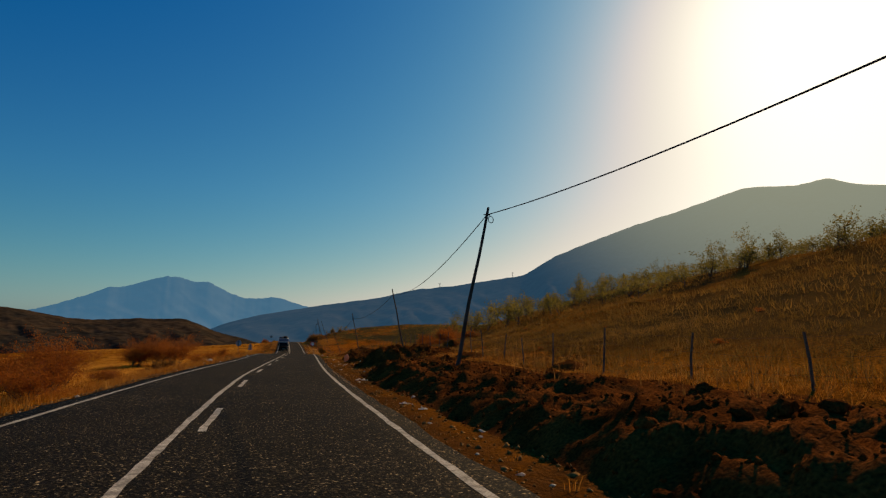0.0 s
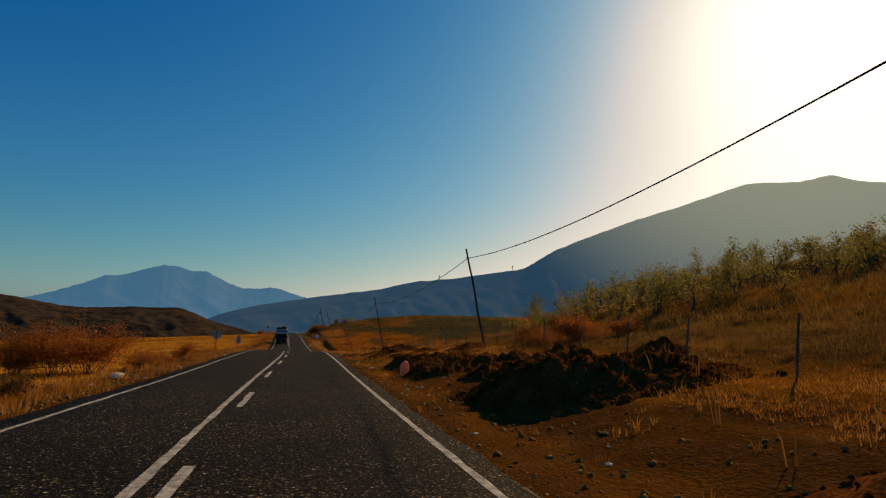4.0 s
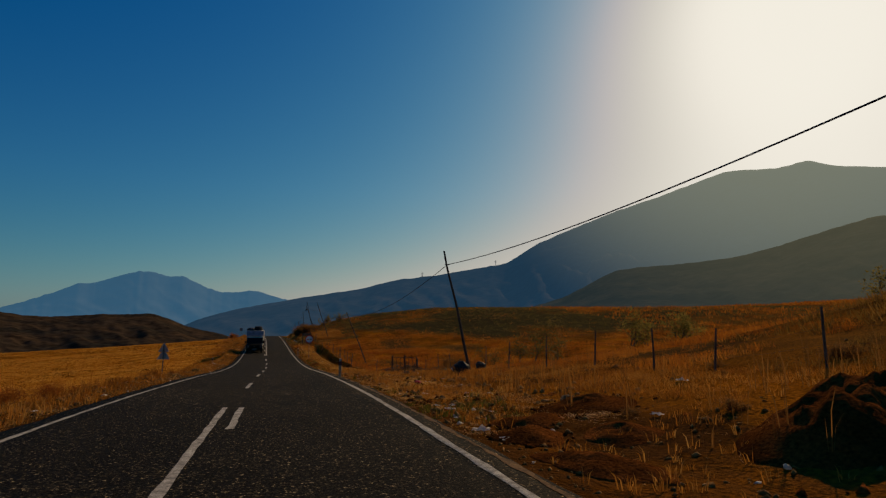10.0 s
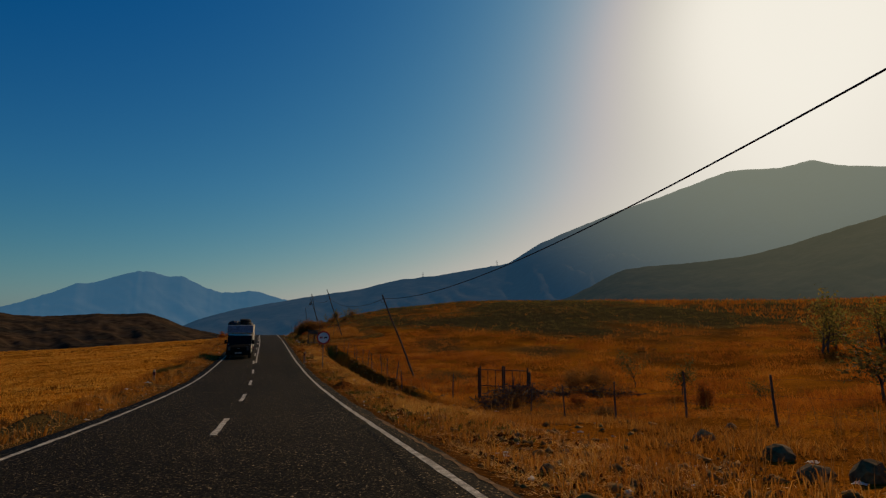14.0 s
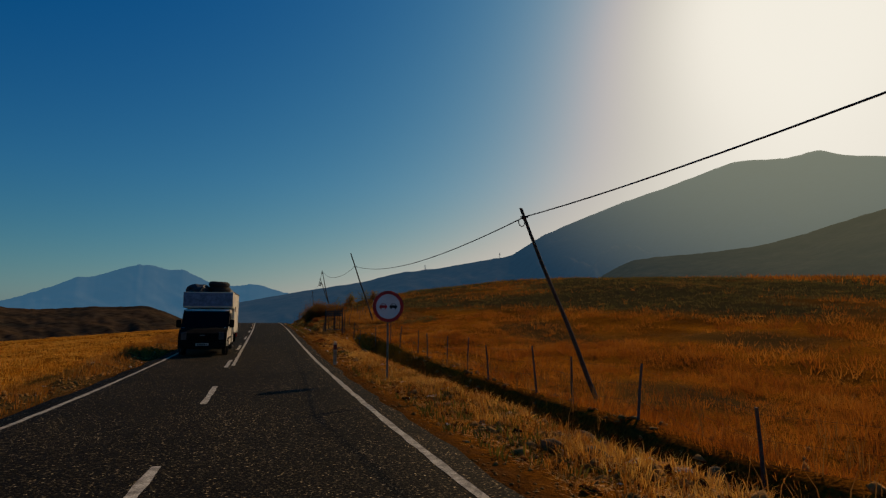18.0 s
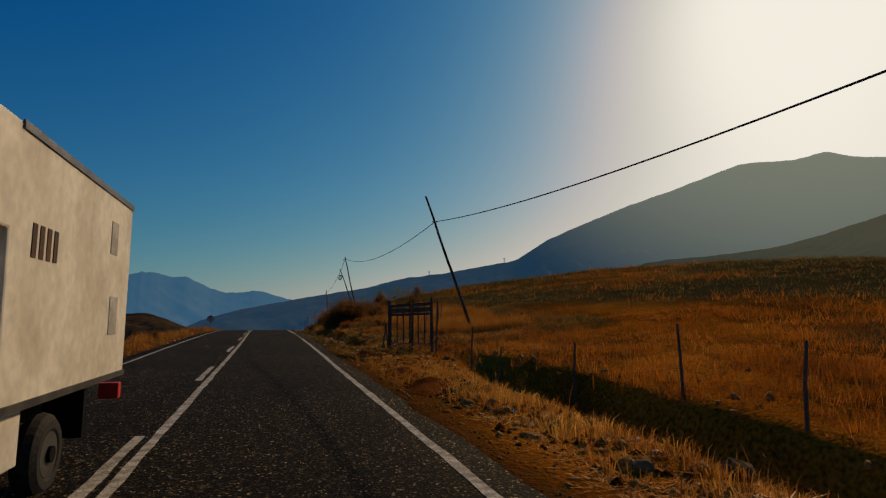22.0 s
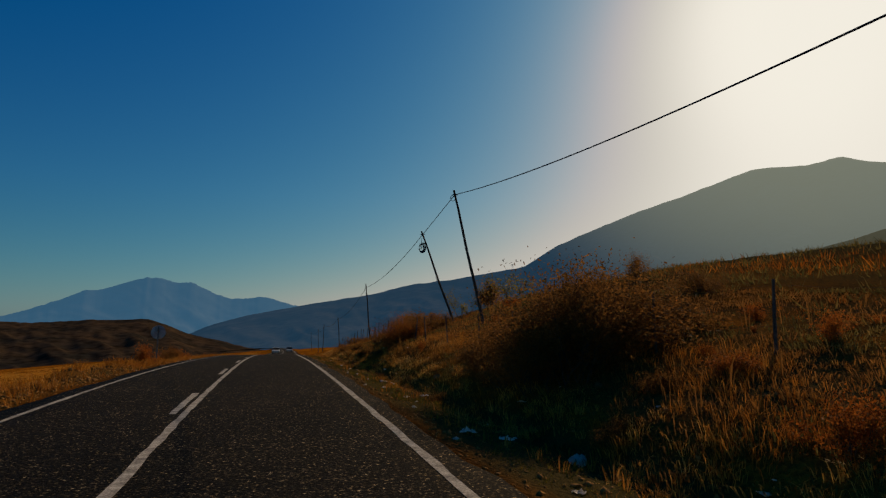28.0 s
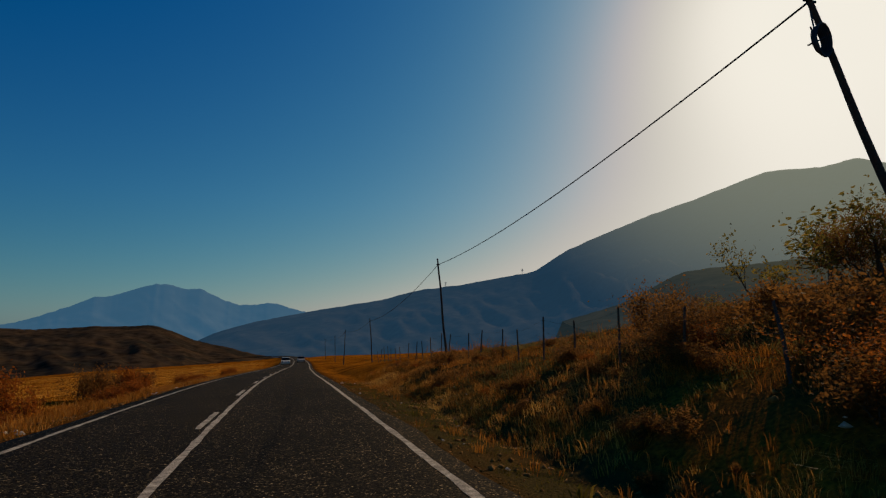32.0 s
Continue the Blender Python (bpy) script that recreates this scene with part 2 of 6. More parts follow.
# ---------------------------------------------------------------- materials
def material(name, base, rough=0.9, spread=0.25, grain=40.0, bump=0.3, blotch=2.0, second=None, metal=0.0, detail=6, mix_at=0.5, spec=0.3):
    """A surface with variation at two scales and a fine relief."""
    m = bpy.data.materials.new(name)
    m.use_nodes = True
    n, l = m.node_tree.nodes, m.node_tree.links
    b = n["Principled BSDF"]
    b.inputs["Roughness"].default_value, b.inputs["Metallic"].default_value = rough, metal
    b.inputs["Specular IOR Level"].default_value = spec
    geo = n.new("ShaderNodeNewGeometry")
    big, fine = n.new("ShaderNodeTexNoise"), n.new("ShaderNodeTexNoise")
    big.inputs["Scale"].default_value, big.inputs["Detail"].default_value = blotch, 5
    fine.inputs["Scale"].default_value, fine.inputs["Detail"].default_value = grain, detail
    l.new(geo.outputs["Position"], big.inputs["Vector"])
    l.new(geo.outputs["Position"], fine.inputs["Vector"])
    two = n.new("ShaderNodeMix")
    two.data_type = "RGBA"
    other = second or tuple(c * 0.6 for c in base)
    two.inputs["A"].default_value, two.inputs["B"].default_value = (*base, 1), (*other, 1)
    step = n.new("ShaderNodeMapRange")
    step.inputs["From Min"].default_value, step.inputs["From Max"].default_value = mix_at - 0.14, mix_at + 0.14
    l.new(big.outputs["Fac"], step.inputs["Value"])
    l.new(step.outputs["Result"], two.inputs["Factor"])
    hsv = n.new("ShaderNodeHueSaturation")
    val = n.new("ShaderNodeMapRange")
    val.inputs["From Min"].default_value, val.inputs["From Max"].default_value = 0.3, 0.7
    val.inputs["To Min"].default_value, val.inputs["To Max"].default_value = 1 - spread, 1 + spread
    l.new(fine.outputs["Fac"], val.inputs["Value"])
    l.new(val.outputs["Result"], hsv.inputs["Value"])
    l.new(two.outputs["Result"], hsv.inputs["Color"])
    l.new(hsv.outputs["Color"], b.inputs["Base Color"])
    if bump:
        bp = n.new("ShaderNodeBump")
        bp.inputs["Strength"].default_value, bp.inputs["Distance"].default_value = bump, 0.02
        l.new(fine.outputs["Fac"], bp.inputs["Height"])
        l.new(bp.outputs["Normal"], b.inputs["Normal"])
    return m


def haze_glow_material(name, base, second, glow, strength, blotch):
    """Far land as a backdrop: its haze is painted on as a faint emission."""
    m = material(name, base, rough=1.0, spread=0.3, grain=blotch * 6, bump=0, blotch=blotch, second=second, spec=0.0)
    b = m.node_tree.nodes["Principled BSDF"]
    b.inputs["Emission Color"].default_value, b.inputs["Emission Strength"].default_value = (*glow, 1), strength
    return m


def ground_material():
    """Straw-littered dry ground, with bare dark soil where the attribute says so."""
    m = material("dry_ground", (0.34, 0.115, 0.009), 0.95, 0.6, 14.0, 1.0, 0.22, (0.14, 0.046, 0.005), spec=0.0)
    n, l = m.node_tree.nodes, m.node_tree.links
    n["Bump"].inputs["Distance"].default_value = 0.06
    b = n["Principled BSDF"]
    straw = b.inputs["Base Color"].links[0].from_socket
    at = n.new("ShaderNodeAttribute")
    at.attribute_name = "bare"
    grit = n.new("ShaderNodeTexNoise")
    grit.inputs["Scale"].default_value, grit.inputs["Detail"].default_value = 3.0, 8
    geo = n.new("ShaderNodeNewGeometry")
    l.new(geo.outputs["Position"], grit.inputs["Vector"])
    soil = n.new("ShaderNodeValToRGB")
    soil.color_ramp.elements[0].position, soil.color_ramp.elements[0].color = 0.35, (0.038, 0.0155, 0.0042, 1)
    soil.color_ramp.elements[1].position, soil.color_ramp.elements[1].color = 0.72, (0.115, 0.046, 0.0115, 1)
    l.new(grit.outputs["Fac"], soil.inputs["Fac"])
    add = n.new("ShaderNodeMath")
    add.operation = "MULTIPLY_ADD"
    add.inputs[1].default_value, add.inputs[2].default_value = 1.0, -0.5
    l.new(grit.outputs["Fac"], add.inputs[0])
    both = n.new("ShaderNodeMath")
    both.operation = "ADD"
    both.use_clamp = True
    l.new(add.outputs[0], both.inputs[0])
    l.new(at.outputs["Fac"], both.inputs[1])
    mix = n.new("ShaderNodeMix")
    mix.data_type = "RGBA"
    l.new(both.outputs[0], mix.inputs["Factor"])
    l.new(straw, mix.inputs["A"])
    l.new(soil.outputs["Color"], mix.inputs["B"])
    low, cover = n.new("ShaderNodeAttribute"), n.new("ShaderNodeMix")
    low.attribute_name, cover.data_type = "scrub", "RGBA"
    cover.inputs["B"].default_value = (0.056, 0.043, 0.016, 1)
    l.new(low.outputs["Fac"], cover.inputs["Factor"])
    l.new(mix.outputs["Result"], cover.inputs["A"])
    l.new(cover.outputs["Result"], b.inputs["Base Color"])
    return m


def leaf_material(name, colours, through=0.45, rough=0.7, patchy=0.45):
    """Thin dry leaves or blades that let light through; each one has its own tone."""
    m = bpy.data.materials.new(name)
    m.use_nodes = True
    n, l = m.node_tree.nodes, m.node_tree.links
    b, out = n["Principled BSDF"], n["Material Output"]
    b.inputs["Roughness"].default_value, b.inputs["Specular IOR Level"].default_value = rough, 0.05 if rough > 0.6 else 0.12
    geo, ramp, glow, mix = n.new("ShaderNodeNewGeometry"), n.new("ShaderNodeValToRGB"), n.new("ShaderNodeBsdfTranslucent"), n.new("ShaderNodeMixShader")
    e = ramp.color_ramp.elements
    e[0].color, e[-1].color = (*colours[0], 1), (*colours[-1], 1)
    for k, c in enumerate(colours[1:-1], 1):
        e.new(k / (len(colours) - 1)).color = (*c, 1)
    noise_t = n.new("ShaderNodeTexNoise")
    noise_t.inputs["Scale"].default_value = 0.35
    l.new(geo.outputs["Position"], noise_t.inputs["Vector"])
    mean = n.new("ShaderNodeMath")
    mean.operation = "MULTIPLY_ADD"
    mean.inputs[1].default_value = 1 - patchy
    l.new(geo.outputs["Random Per Island"], mean.inputs[0])
    shift = n.new("ShaderNodeMapRange")
    shift.inputs["From Min"].default_value, shift.inputs["From Max"].default_value = 0.3, 0.7
    shift.inputs["To Min"].default_value, shift.inputs["To Max"].default_value = 0.0, patchy
    l.new(noise_t.outputs["Fac"], shift.inputs["Value"])
    l.new(shift.outputs["Result"], mean.inputs[2])
    l.new(mean.outputs[0], ramp.inputs["Fac"])
    l.new(ramp.outputs["Color"], b.inputs["Base Color"])
    l.new(ramp.outputs["Color"], glow.inputs["Color"])
    mix.inputs["Fac"].default_value = through
    l.new(b.outputs[0], mix.inputs[1])
    l.new(glow.outputs[0], mix.inputs[2])
    l.new(mix.outputs[0], out.inputs["Surface"])
    return m


M_GROUND = ground_material()
M_ASPHALT = material("asphalt", (0.0150, 0.0113, 0.0058), 0.9, 0.4, 8.0, 0.0, 0.30, (0.0088, 0.0066, 0.0034), spec=0.05)
def aggregate(m):
    """Pale stone chips and dark gaps on top of the tar."""
    n, l = m.node_tree.nodes, m.node_tree.links
    b = n["Principled BSDF"]
    tar = b.inputs["Base Color"].links[0].from_socket
    geo, chips, fine, ramp, mul, bp = (n.new("ShaderNode" + k) for k in ("NewGeometry", "TexVoronoi", "TexNoise", "ValToRGB", "Mix", "Bump"))
    chips.inputs["Scale"].default_value = 48
    fine.inputs["Scale"].default_value, fine.inputs["Detail"].default_value = 26, 9
    for t in (chips, fine):
        l.new(geo.outputs["Position"], t.inputs["Vector"])
    e = ramp.color_ramp.elements
    e[0].position, e[0].color = 0.38, (0.16, 0.16, 0.16, 1)
    e[1].position, e[1].color = 0.68, (6.5, 6.1, 5.5, 1)
    e.new(0.55).color = (0.70, 0.70, 0.70, 1)
    l.new(fine.outputs["Fac"], ramp.inputs["Fac"])
    mul.data_type, mul.blend_type = "RGBA", "MULTIPLY"
    mul.inputs["Factor"].default_value = 1.0
    l.new(tar, mul.inputs["A"])
    l.new(ramp.outputs["Color"], mul.inputs["B"])
    l.new(mul.outputs["Result"], b.inputs["Base Color"])
    chip, pale, both = n.new("ShaderNodeSeparateColor"), n.new("ShaderNodeValToRGB"), n.new("ShaderNodeMix")
    l.new(chips.outputs["Color"], chip.inputs[0])
    l.new(chip.outputs[0], pale.inputs["Fac"])
    c = pale.color_ramp.elements
    c[0].position, c[0].color = 0.80, (0.8, 0.8, 0.8, 1)
    c[1].position, c[1].color = 0.97, (8.5, 8.8, 9.6, 1)
    both.data_type, both.blend_type = "RGBA", "MULTIPLY"
    both.inputs["Factor"].default_value = 1.0
    l.new(mul.outputs["Result"], both.inputs["A"])
    l.new(pale.outputs["Color"], both.inputs["B"])
    l.new(both.outputs["Result"], b.inputs["Base Color"])
    bp.inputs["Strength"].default_value, bp.inputs["Distance"].default_value = 0.8, 0.012
    l.new(chips.outputs["Distance"], bp.inputs["Height"])
    l.new(bp.outputs["Normal"], b.inputs["Normal"])


aggregate(M_ASPHALT)
M_PAINT = material("road_paint", (0.46, 0.41, 0.32), 0.8, 0.5, 45.0, 0.5, 7.0, (0.20, 0.175, 0.135), spec=0.2)
M_DUST = material("road_dust", (0.20, 0.115, 0.05), 0.95, 0.45, 30.0, 0.3, 5.0, (0.09, 0.055, 0.028), spec=0.05)
M_WOOD = material("weathered_wood", (0.075, 0.055, 0.04), 0.9, 0.4, 30.0, 0.6, 2.0)
M_STAKE = material("grey_fence_wood", (0.10, 0.075, 0.055), 0.9, 0.4, 40.0, 0.5, 3.0)
M_CABLE = material("black_cable", (0.02, 0.02, 0.022), 0.6, 0.1, 30.0, 0, 2.0)
M_WIRE = material("rusty_wire", (0.09, 0.055, 0.035), 0.7, 0.3, 60.0, 0, 4.0, metal=0.6)
M_RUST = material("rusty_iron", (0.085, 0.042, 0.025), 0.8, 0.4, 25.0, 0.3, 4.0, (0.05, 0.03, 0.022), metal=0.3)
M_STEEL = material("galvanised_steel", (0.15, 0.145, 0.14), 0.45, 0.15, 30.0, 0.05, 4.0, metal=0.8)
M_SIGN_BACK = material("dull_aluminium", (0.42, 0.40, 0.37), 0.7, 0.15, 20.0, 0.05, 3.0, metal=0.1)
M_WHITE = material("white_sheeting", (0.72, 0.70, 0.66), 0.5, 0.06, 30.0, 0.02, 3.0, (0.62, 0.60, 0.56))
M_DUSTY = material("dusty_white_plastic", (0.45, 0.32, 0.19), 0.8, 0.3, 20.0, 0.1, 5.0, (0.28, 0.17, 0.085))
M_RED = material("red_sheeting", (0.52, 0.025, 0.02), 0.5, 0.12, 30.0, 0.02, 3.0, (0.40, 0.02, 0.02))
M_DULL_RED = material("faded_red_band", (0.20, 0.035, 0.02), 0.7, 0.3, 20.0, 0.1, 5.0, (0.11, 0.03, 0.02))
M_BLACK = material("black_sheeting", (0.015, 0.015, 0.016), 0.5, 0.1, 30.0, 0.02, 3.0)
M_SOIL = material("dug_soil", (0.140, 0.044, 0.0098), 1.0, 0.6, 22.0, 1.0, 1.1, (0.064, 0.020, 0.0048), spec=0.0)
M_STONE = material("brown_stone", (0.30, 0.15, 0.045), 0.95, 0.3, 18.0, 0.5, 3.0, (0.15, 0.075, 0.02), spec=0.05)
M_BLACK_BAG = material("black_plastic", (0.016, 0.014, 0.012), 0.7, 0.2, 12.0, 0.4, 4.0)
M_GRASS = leaf_material("dry_grass", [(0.15, 0.05, 0.009), (0.31, 0.11, 0.015), (0.46, 0.19, 0.03), (0.56, 0.31, 0.08)])
M_STRAW = leaf_material("lying_straw", [(0.30, 0.12, 0.02), (0.50, 0.23, 0.04), (0.66, 0.34, 0.06), (0.80, 0.50, 0.13)], 0.45, 0.55)
M_FIELD = leaf_material("field_straw", [(0.15, 0.042, 0.007), (0.32, 0.092, 0.011), (0.48, 0.16, 0.018), (0.56, 0.25, 0.042)], patchy=0.68)
M_DULL = leaf_material("dull_slope_grass", [(0.075, 0.042, 0.010), (0.14, 0.075, 0.016), (0.22, 0.115, 0.024), (0.32, 0.17, 0.04)])
M_OLIVE = leaf_material("olive_scrub", [(0.045, 0.042, 0.013), (0.085, 0.07, 0.02), (0.145, 0.105, 0.03), (0.24, 0.15, 0.042)], 0.55)
M_STUBBLE = leaf_material("golden_stubble", [(0.40, 0.145, 0.016), (0.56, 0.23, 0.026), (0.70, 0.33, 0.045), (0.78, 0.43, 0.09)], 0.5)
M_LITTER = leaf_material("pale_litter", [(0.62, 0.55, 0.46), (0.86, 0.80, 0.70)], 0.55, 0.5)
M_PINK_BAG = leaf_material("pink_plastic", [(0.50, 0.25, 0.16), (0.66, 0.38, 0.25)], 0.6, 0.5)
M_GREEN = leaf_material("green_weeds", [(0.05, 0.045, 0.009), (0.09, 0.075, 0.013), (0.14, 0.105, 0.018), (0.20, 0.14, 0.026)])
M_LEAF_TREE = leaf_material("orchard_leaves", [(0.090, 0.085, 0.018), (0.15, 0.125, 0.026), (0.22, 0.165, 0.036), (0.31, 0.21, 0.05)], 0.6)
M_LEAF_BUSH = leaf_material("autumn_leaves", [(0.13, 0.038, 0.008), (0.24, 0.070, 0.012), (0.36, 0.108, 0.017), (0.45, 0.158, 0.027)], 0.55)
M_LEAF_DARK = leaf_material("dark_scrub_leaves", [(0.08, 0.042, 0.014), (0.15, 0.07, 0.02), (0.21, 0.095, 0.024), (0.29, 0.135, 0.034)], 0.65)
M_BARK = material("grey_bark", (0.09, 0.065, 0.045), 0.95, 0.4, 30.0, 0.6, 3.0)
# Bluish emission on both mountains stands in for the haze before them.
M_MOUNT_L = haze_glow_material("far_mountain_blue", (0.05, 0.055, 0.05), (0.035, 0.04, 0.035), (0.060, 0.185, 0.33), 1.0, 0.0015)
M_MOUNT_R = haze_glow_material("mountain_slope", (0.045, 0.042, 0.034), (0.022, 0.024, 0.02), (0.022, 0.068, 0.130), 1.0, 0.004)


def glow_towards_sun(m, glow):
    """Paints sunlit haze: the slope's own emission grows near the sun's bearing."""
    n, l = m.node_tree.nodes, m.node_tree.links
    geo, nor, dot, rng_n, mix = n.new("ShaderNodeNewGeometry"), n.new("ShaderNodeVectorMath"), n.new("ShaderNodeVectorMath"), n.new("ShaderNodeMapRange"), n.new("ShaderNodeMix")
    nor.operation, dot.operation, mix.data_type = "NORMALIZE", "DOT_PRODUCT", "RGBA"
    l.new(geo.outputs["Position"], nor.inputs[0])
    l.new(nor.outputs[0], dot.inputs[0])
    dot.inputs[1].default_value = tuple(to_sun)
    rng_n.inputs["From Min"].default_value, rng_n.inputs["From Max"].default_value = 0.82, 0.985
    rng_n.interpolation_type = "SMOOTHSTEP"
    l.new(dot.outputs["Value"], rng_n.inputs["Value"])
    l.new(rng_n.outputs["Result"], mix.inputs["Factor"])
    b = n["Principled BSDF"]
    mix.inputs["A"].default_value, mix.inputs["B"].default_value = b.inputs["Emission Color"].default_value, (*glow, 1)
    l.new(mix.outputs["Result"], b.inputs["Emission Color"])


glow_towards_sun(M_MOUNT_R, (0.36, 0.395, 0.315))
# The foothill's haze is emission too, painted lighter on the sun's side.
M_RIDGE = haze_glow_material("middle_ridge", (0.05, 0.042, 0.026), (0.022, 0.022, 0.016), (0.022, 0.040, 0.048), 1.0, 0.012)
glow_towards_sun(M_RIDGE, (0.145, 0.140, 0.085))
M_HILL = material("brown_hills", (0.058, 0.037, 0.021), 1.0, 0.55, 0.10, 0, 0.018, (0.024, 0.021, 0.016), spec=0.0)


# ---------------------------------------------------------------- ground
def growing(start, stop, step, grow):
    out = [start]
    while out[-1] < stop:
        out.append(out[-1] + step)
        step *= grow
    return out


ys = [-a for a in growing(4, 1500, 1.0, 1.12)][::-1] + list(np.arange(-3, 250, 0.34)) + growing(262.5, 4700, 0.9, 1.06)
ds = [-a for a in growing(14.3, 4600, 0.5, 1.09)][::-1] + list(np.arange(-14, 16, 0.28)) + growing(16.2, 4600, 0.45, 1.08)
gy, gd = np.meshgrid(np.array(ys), np.array(ds), indexing="ij")
gx = gd + road_x(gy)
ground_points = np.stack([gx, gy, land(gx, gy)], -1).reshape(-1, 3)
side = np.where(gd > 0, gd - line_r(gy) - 0.35, line_l(gy) - gd - 0.35)
bare = np.clip(1.25 - side / np.where(gy > 74, 0.8, 1.5), 0, 1)
bare = np.maximum(bare, np.clip(1.3 - np.abs(gd - 5.2) / 3.2, 0, 1) * np.clip((78 - gy) / 8, 0, 1) * (gd > 0) * np.clip(0.75 + 1.6 * fractal(gx * 0.35, gy * 0.35, 3), 0, 1))
bare = np.maximum(bare, np.clip(1.3 - np.abs(gd - 5.0) / 2.2, 0, 1) * np.clip(1 - np.abs(gy - 160) / 6, 0, 1) * 0.4)
bare = np.maximum(bare, np.clip(4 * (fractal(gx * 0.10 + 40, gy * 0.10, 4) - 0.12), 0, 0.85) * (1 - 0.7 * (gd > 7.2) * (gy > 100)))
bare = np.maximum(bare, np.clip((gy - 160) / 5, 0, 1) * np.clip((235 - gy) / 15, 0, 1) * np.clip((4.9 - gd) / 0.8, 0, 1) * (gd > 0) * np.clip(0.9 + 0.8 * fractal(gx * 0.8, gy * 0.8, 2), 0.5, 1))
bank_dark = np.clip((gy - 158) / 6, 0, 1) * np.clip((240 - gy) / 15, 0, 1) * np.clip((gd - 4.5) / 1, 0, 1) * np.clip((15 - gd) / 3, 0, 1) * np.clip(0.7 + 1.6 * fractal(gx * 0.4, gy * 0.4, 3), 0.25, 0.95)
# Scrub colour laid over the roadside strip also stands in for ditch shade.
dark_strip = np.clip((gy - 158) / 6, 0, 1) * np.clip((235 - gy) / 15, 0, 1) * np.clip((gd - 2.3) / 0.3, 0, 1) * np.clip((5.3 - gd) / 0.7, 0, 1) * np.clip(0.95 + 1.0 * fractal(gx * 0.9, gy * 0.9, 2), 0.6, 1.0)
bare = np.maximum(bare, np.clip((10.5 - gd) / 2.5, 0, 1) * np.clip((42 - gy) / 3, 0, 1) * (gd > 0) * np.clip(0.8 + 1.4 * fractal(gx * 0.5, gy * 0.5, 3), 0.3, 1))
slope = np.clip((gd - 10.5) / 4, 0, 1) * np.clip((96 - gy) / 14, 0, 1) * np.clip(0.62 + 1.6 * fractal(gx * 0.09 + 3, gy * 0.09, 3), 0.12, 0.8)
mottle = np.clip((gy - 92) / 6, 0, 1) * np.clip((180 - gy) / 12, 0, 1) * np.clip((gd - 7.6) / 1.5, 0, 1) * weedy_patch(gx, gy)
far_verge = np.clip((gy - 60) / 30, 0, 1) * np.clip((300 - gy) / 30, 0, 1) * np.clip((-4.5 - gd) / 0.4, 0, 1) * np.clip((gd + 8.2) / 1.5, 0, 1) * np.clip(0.6 + 1.6 * fractal(gx * 0.5, gy * 0.3, 3), 0.1, 0.9)
ground = new("ground", mesh_of("ground", ground_points, grid_faces(len(ys), len(ds)), M_GROUND, True))
ground.data.attributes.new("bare", "FLOAT", "POINT").data.foreach_set("value", bare.reshape(-1).astype(np.float32))
ground.data.attributes.new("scrub", "FLOAT", "POINT").data.foreach_set("value", np.maximum.reduce([scrubland(gx, gy), dark_strip, slope, bank_dark, mottle, far_verge]).reshape(-1).astype(np.float32))
tagged(ground, "dry golden-brown grassy land beside the road", "ground", kind="structure")

# ---------------------------------------------------------------- road
ry = np.array(list(np.arange(-60, 330, 0.8)) + list(np.arange(330, 900, 6.0)))
lanes = np.linspace(0, 1, 9)
yy, share = np.meshgrid(ry, np.array([0.0, *lanes, 1.0]), indexing="ij")
rough_l, rough_r = (0.26 * fractal(ry * 0.8, ry * 0 + q, 4)[:, None] for q in (3, 8))
left_d, right_d = line_l(ry)[:, None] - 0.42 + rough_l, line_r(ry)[:, None] + 0.42 + rough_r
dd = left_d + (right_d - left_d) * share
dd[:, 0] -= 0.06
dd[:, -1] += 0.06
xx = dd + road_x(yy)
zz = road_z(yy) + 0.0 * dd
zz[:, 0] -= 0.16
zz[:, -1] -= 0.16
road = new("road", mesh_of("road", np.stack([xx, yy, zz], -1).reshape(-1, 3), grid_faces(len(ry), len(lanes) + 2), M_ASPHALT, True))
tagged(road, "dark grey coarse asphalt two-lane road", "road", kind="structure")


def stripe(name, line, off, y0, y1, width, label, step=0.45, mat=None, lift=0.006, ragged=0.035):
    """A painted line along the road."""
    n = max(2, int((y1 - y0) / step) + 1)
    y = np.linspace(y0, y1, n)
    d = line(y) + off
    a = d - width / 2 + ragged * (value_noise(y * 5.3, y * 0) - 0.5)
    b = d + width / 2 + ragged * (value_noise(y * 5.3, y * 0 + 9) - 0.5)
    v = np.stack([np.stack([road_x(y) + a, y, road_z(y) + lift], -1), np.stack([road_x(y) + b, y, road_z(y) + lift], -1)], 1).reshape(-1, 3)
    ob = new(name, mesh_of(name, v, grid_faces(n, 2)[:, ::-1], mat or M_PAINT))
    ob.parent = road
    return tagged(ob, label)


stripe("edge_line", line_r, 0, -50, 420, 0.118, "worn white edge line")
stripe("edge_line", line_l, 0, -50, 420, 0.10, "worn white edge line")
stripe("solid_line", line_c, -0.14, -50, 74.6, 0.118, "solid white centre line")
stripe("solid_line", line_c, 0.16, 134, 420, 0.118, "solid white centre line")
DASH = [(-6, -44), (0, 9.77), (1, 18.78), (5, 53.7), (6, 62.2), (8, 80.7), (9, 90.2), (12, 116.0), (13, 124.6), (16, 151.1), (21, 195.8), (23, 214.0), (40, 366)]
for k in range(-6, 40):
    y0 = float(glide(DASH, k))
    stripe("dash_line", line_c, 0.2 if y0 < 73 else -0.04 if y0 > 130 else 0, y0, y0 + 3.2, 0.125, "white centre dash", 0.4)

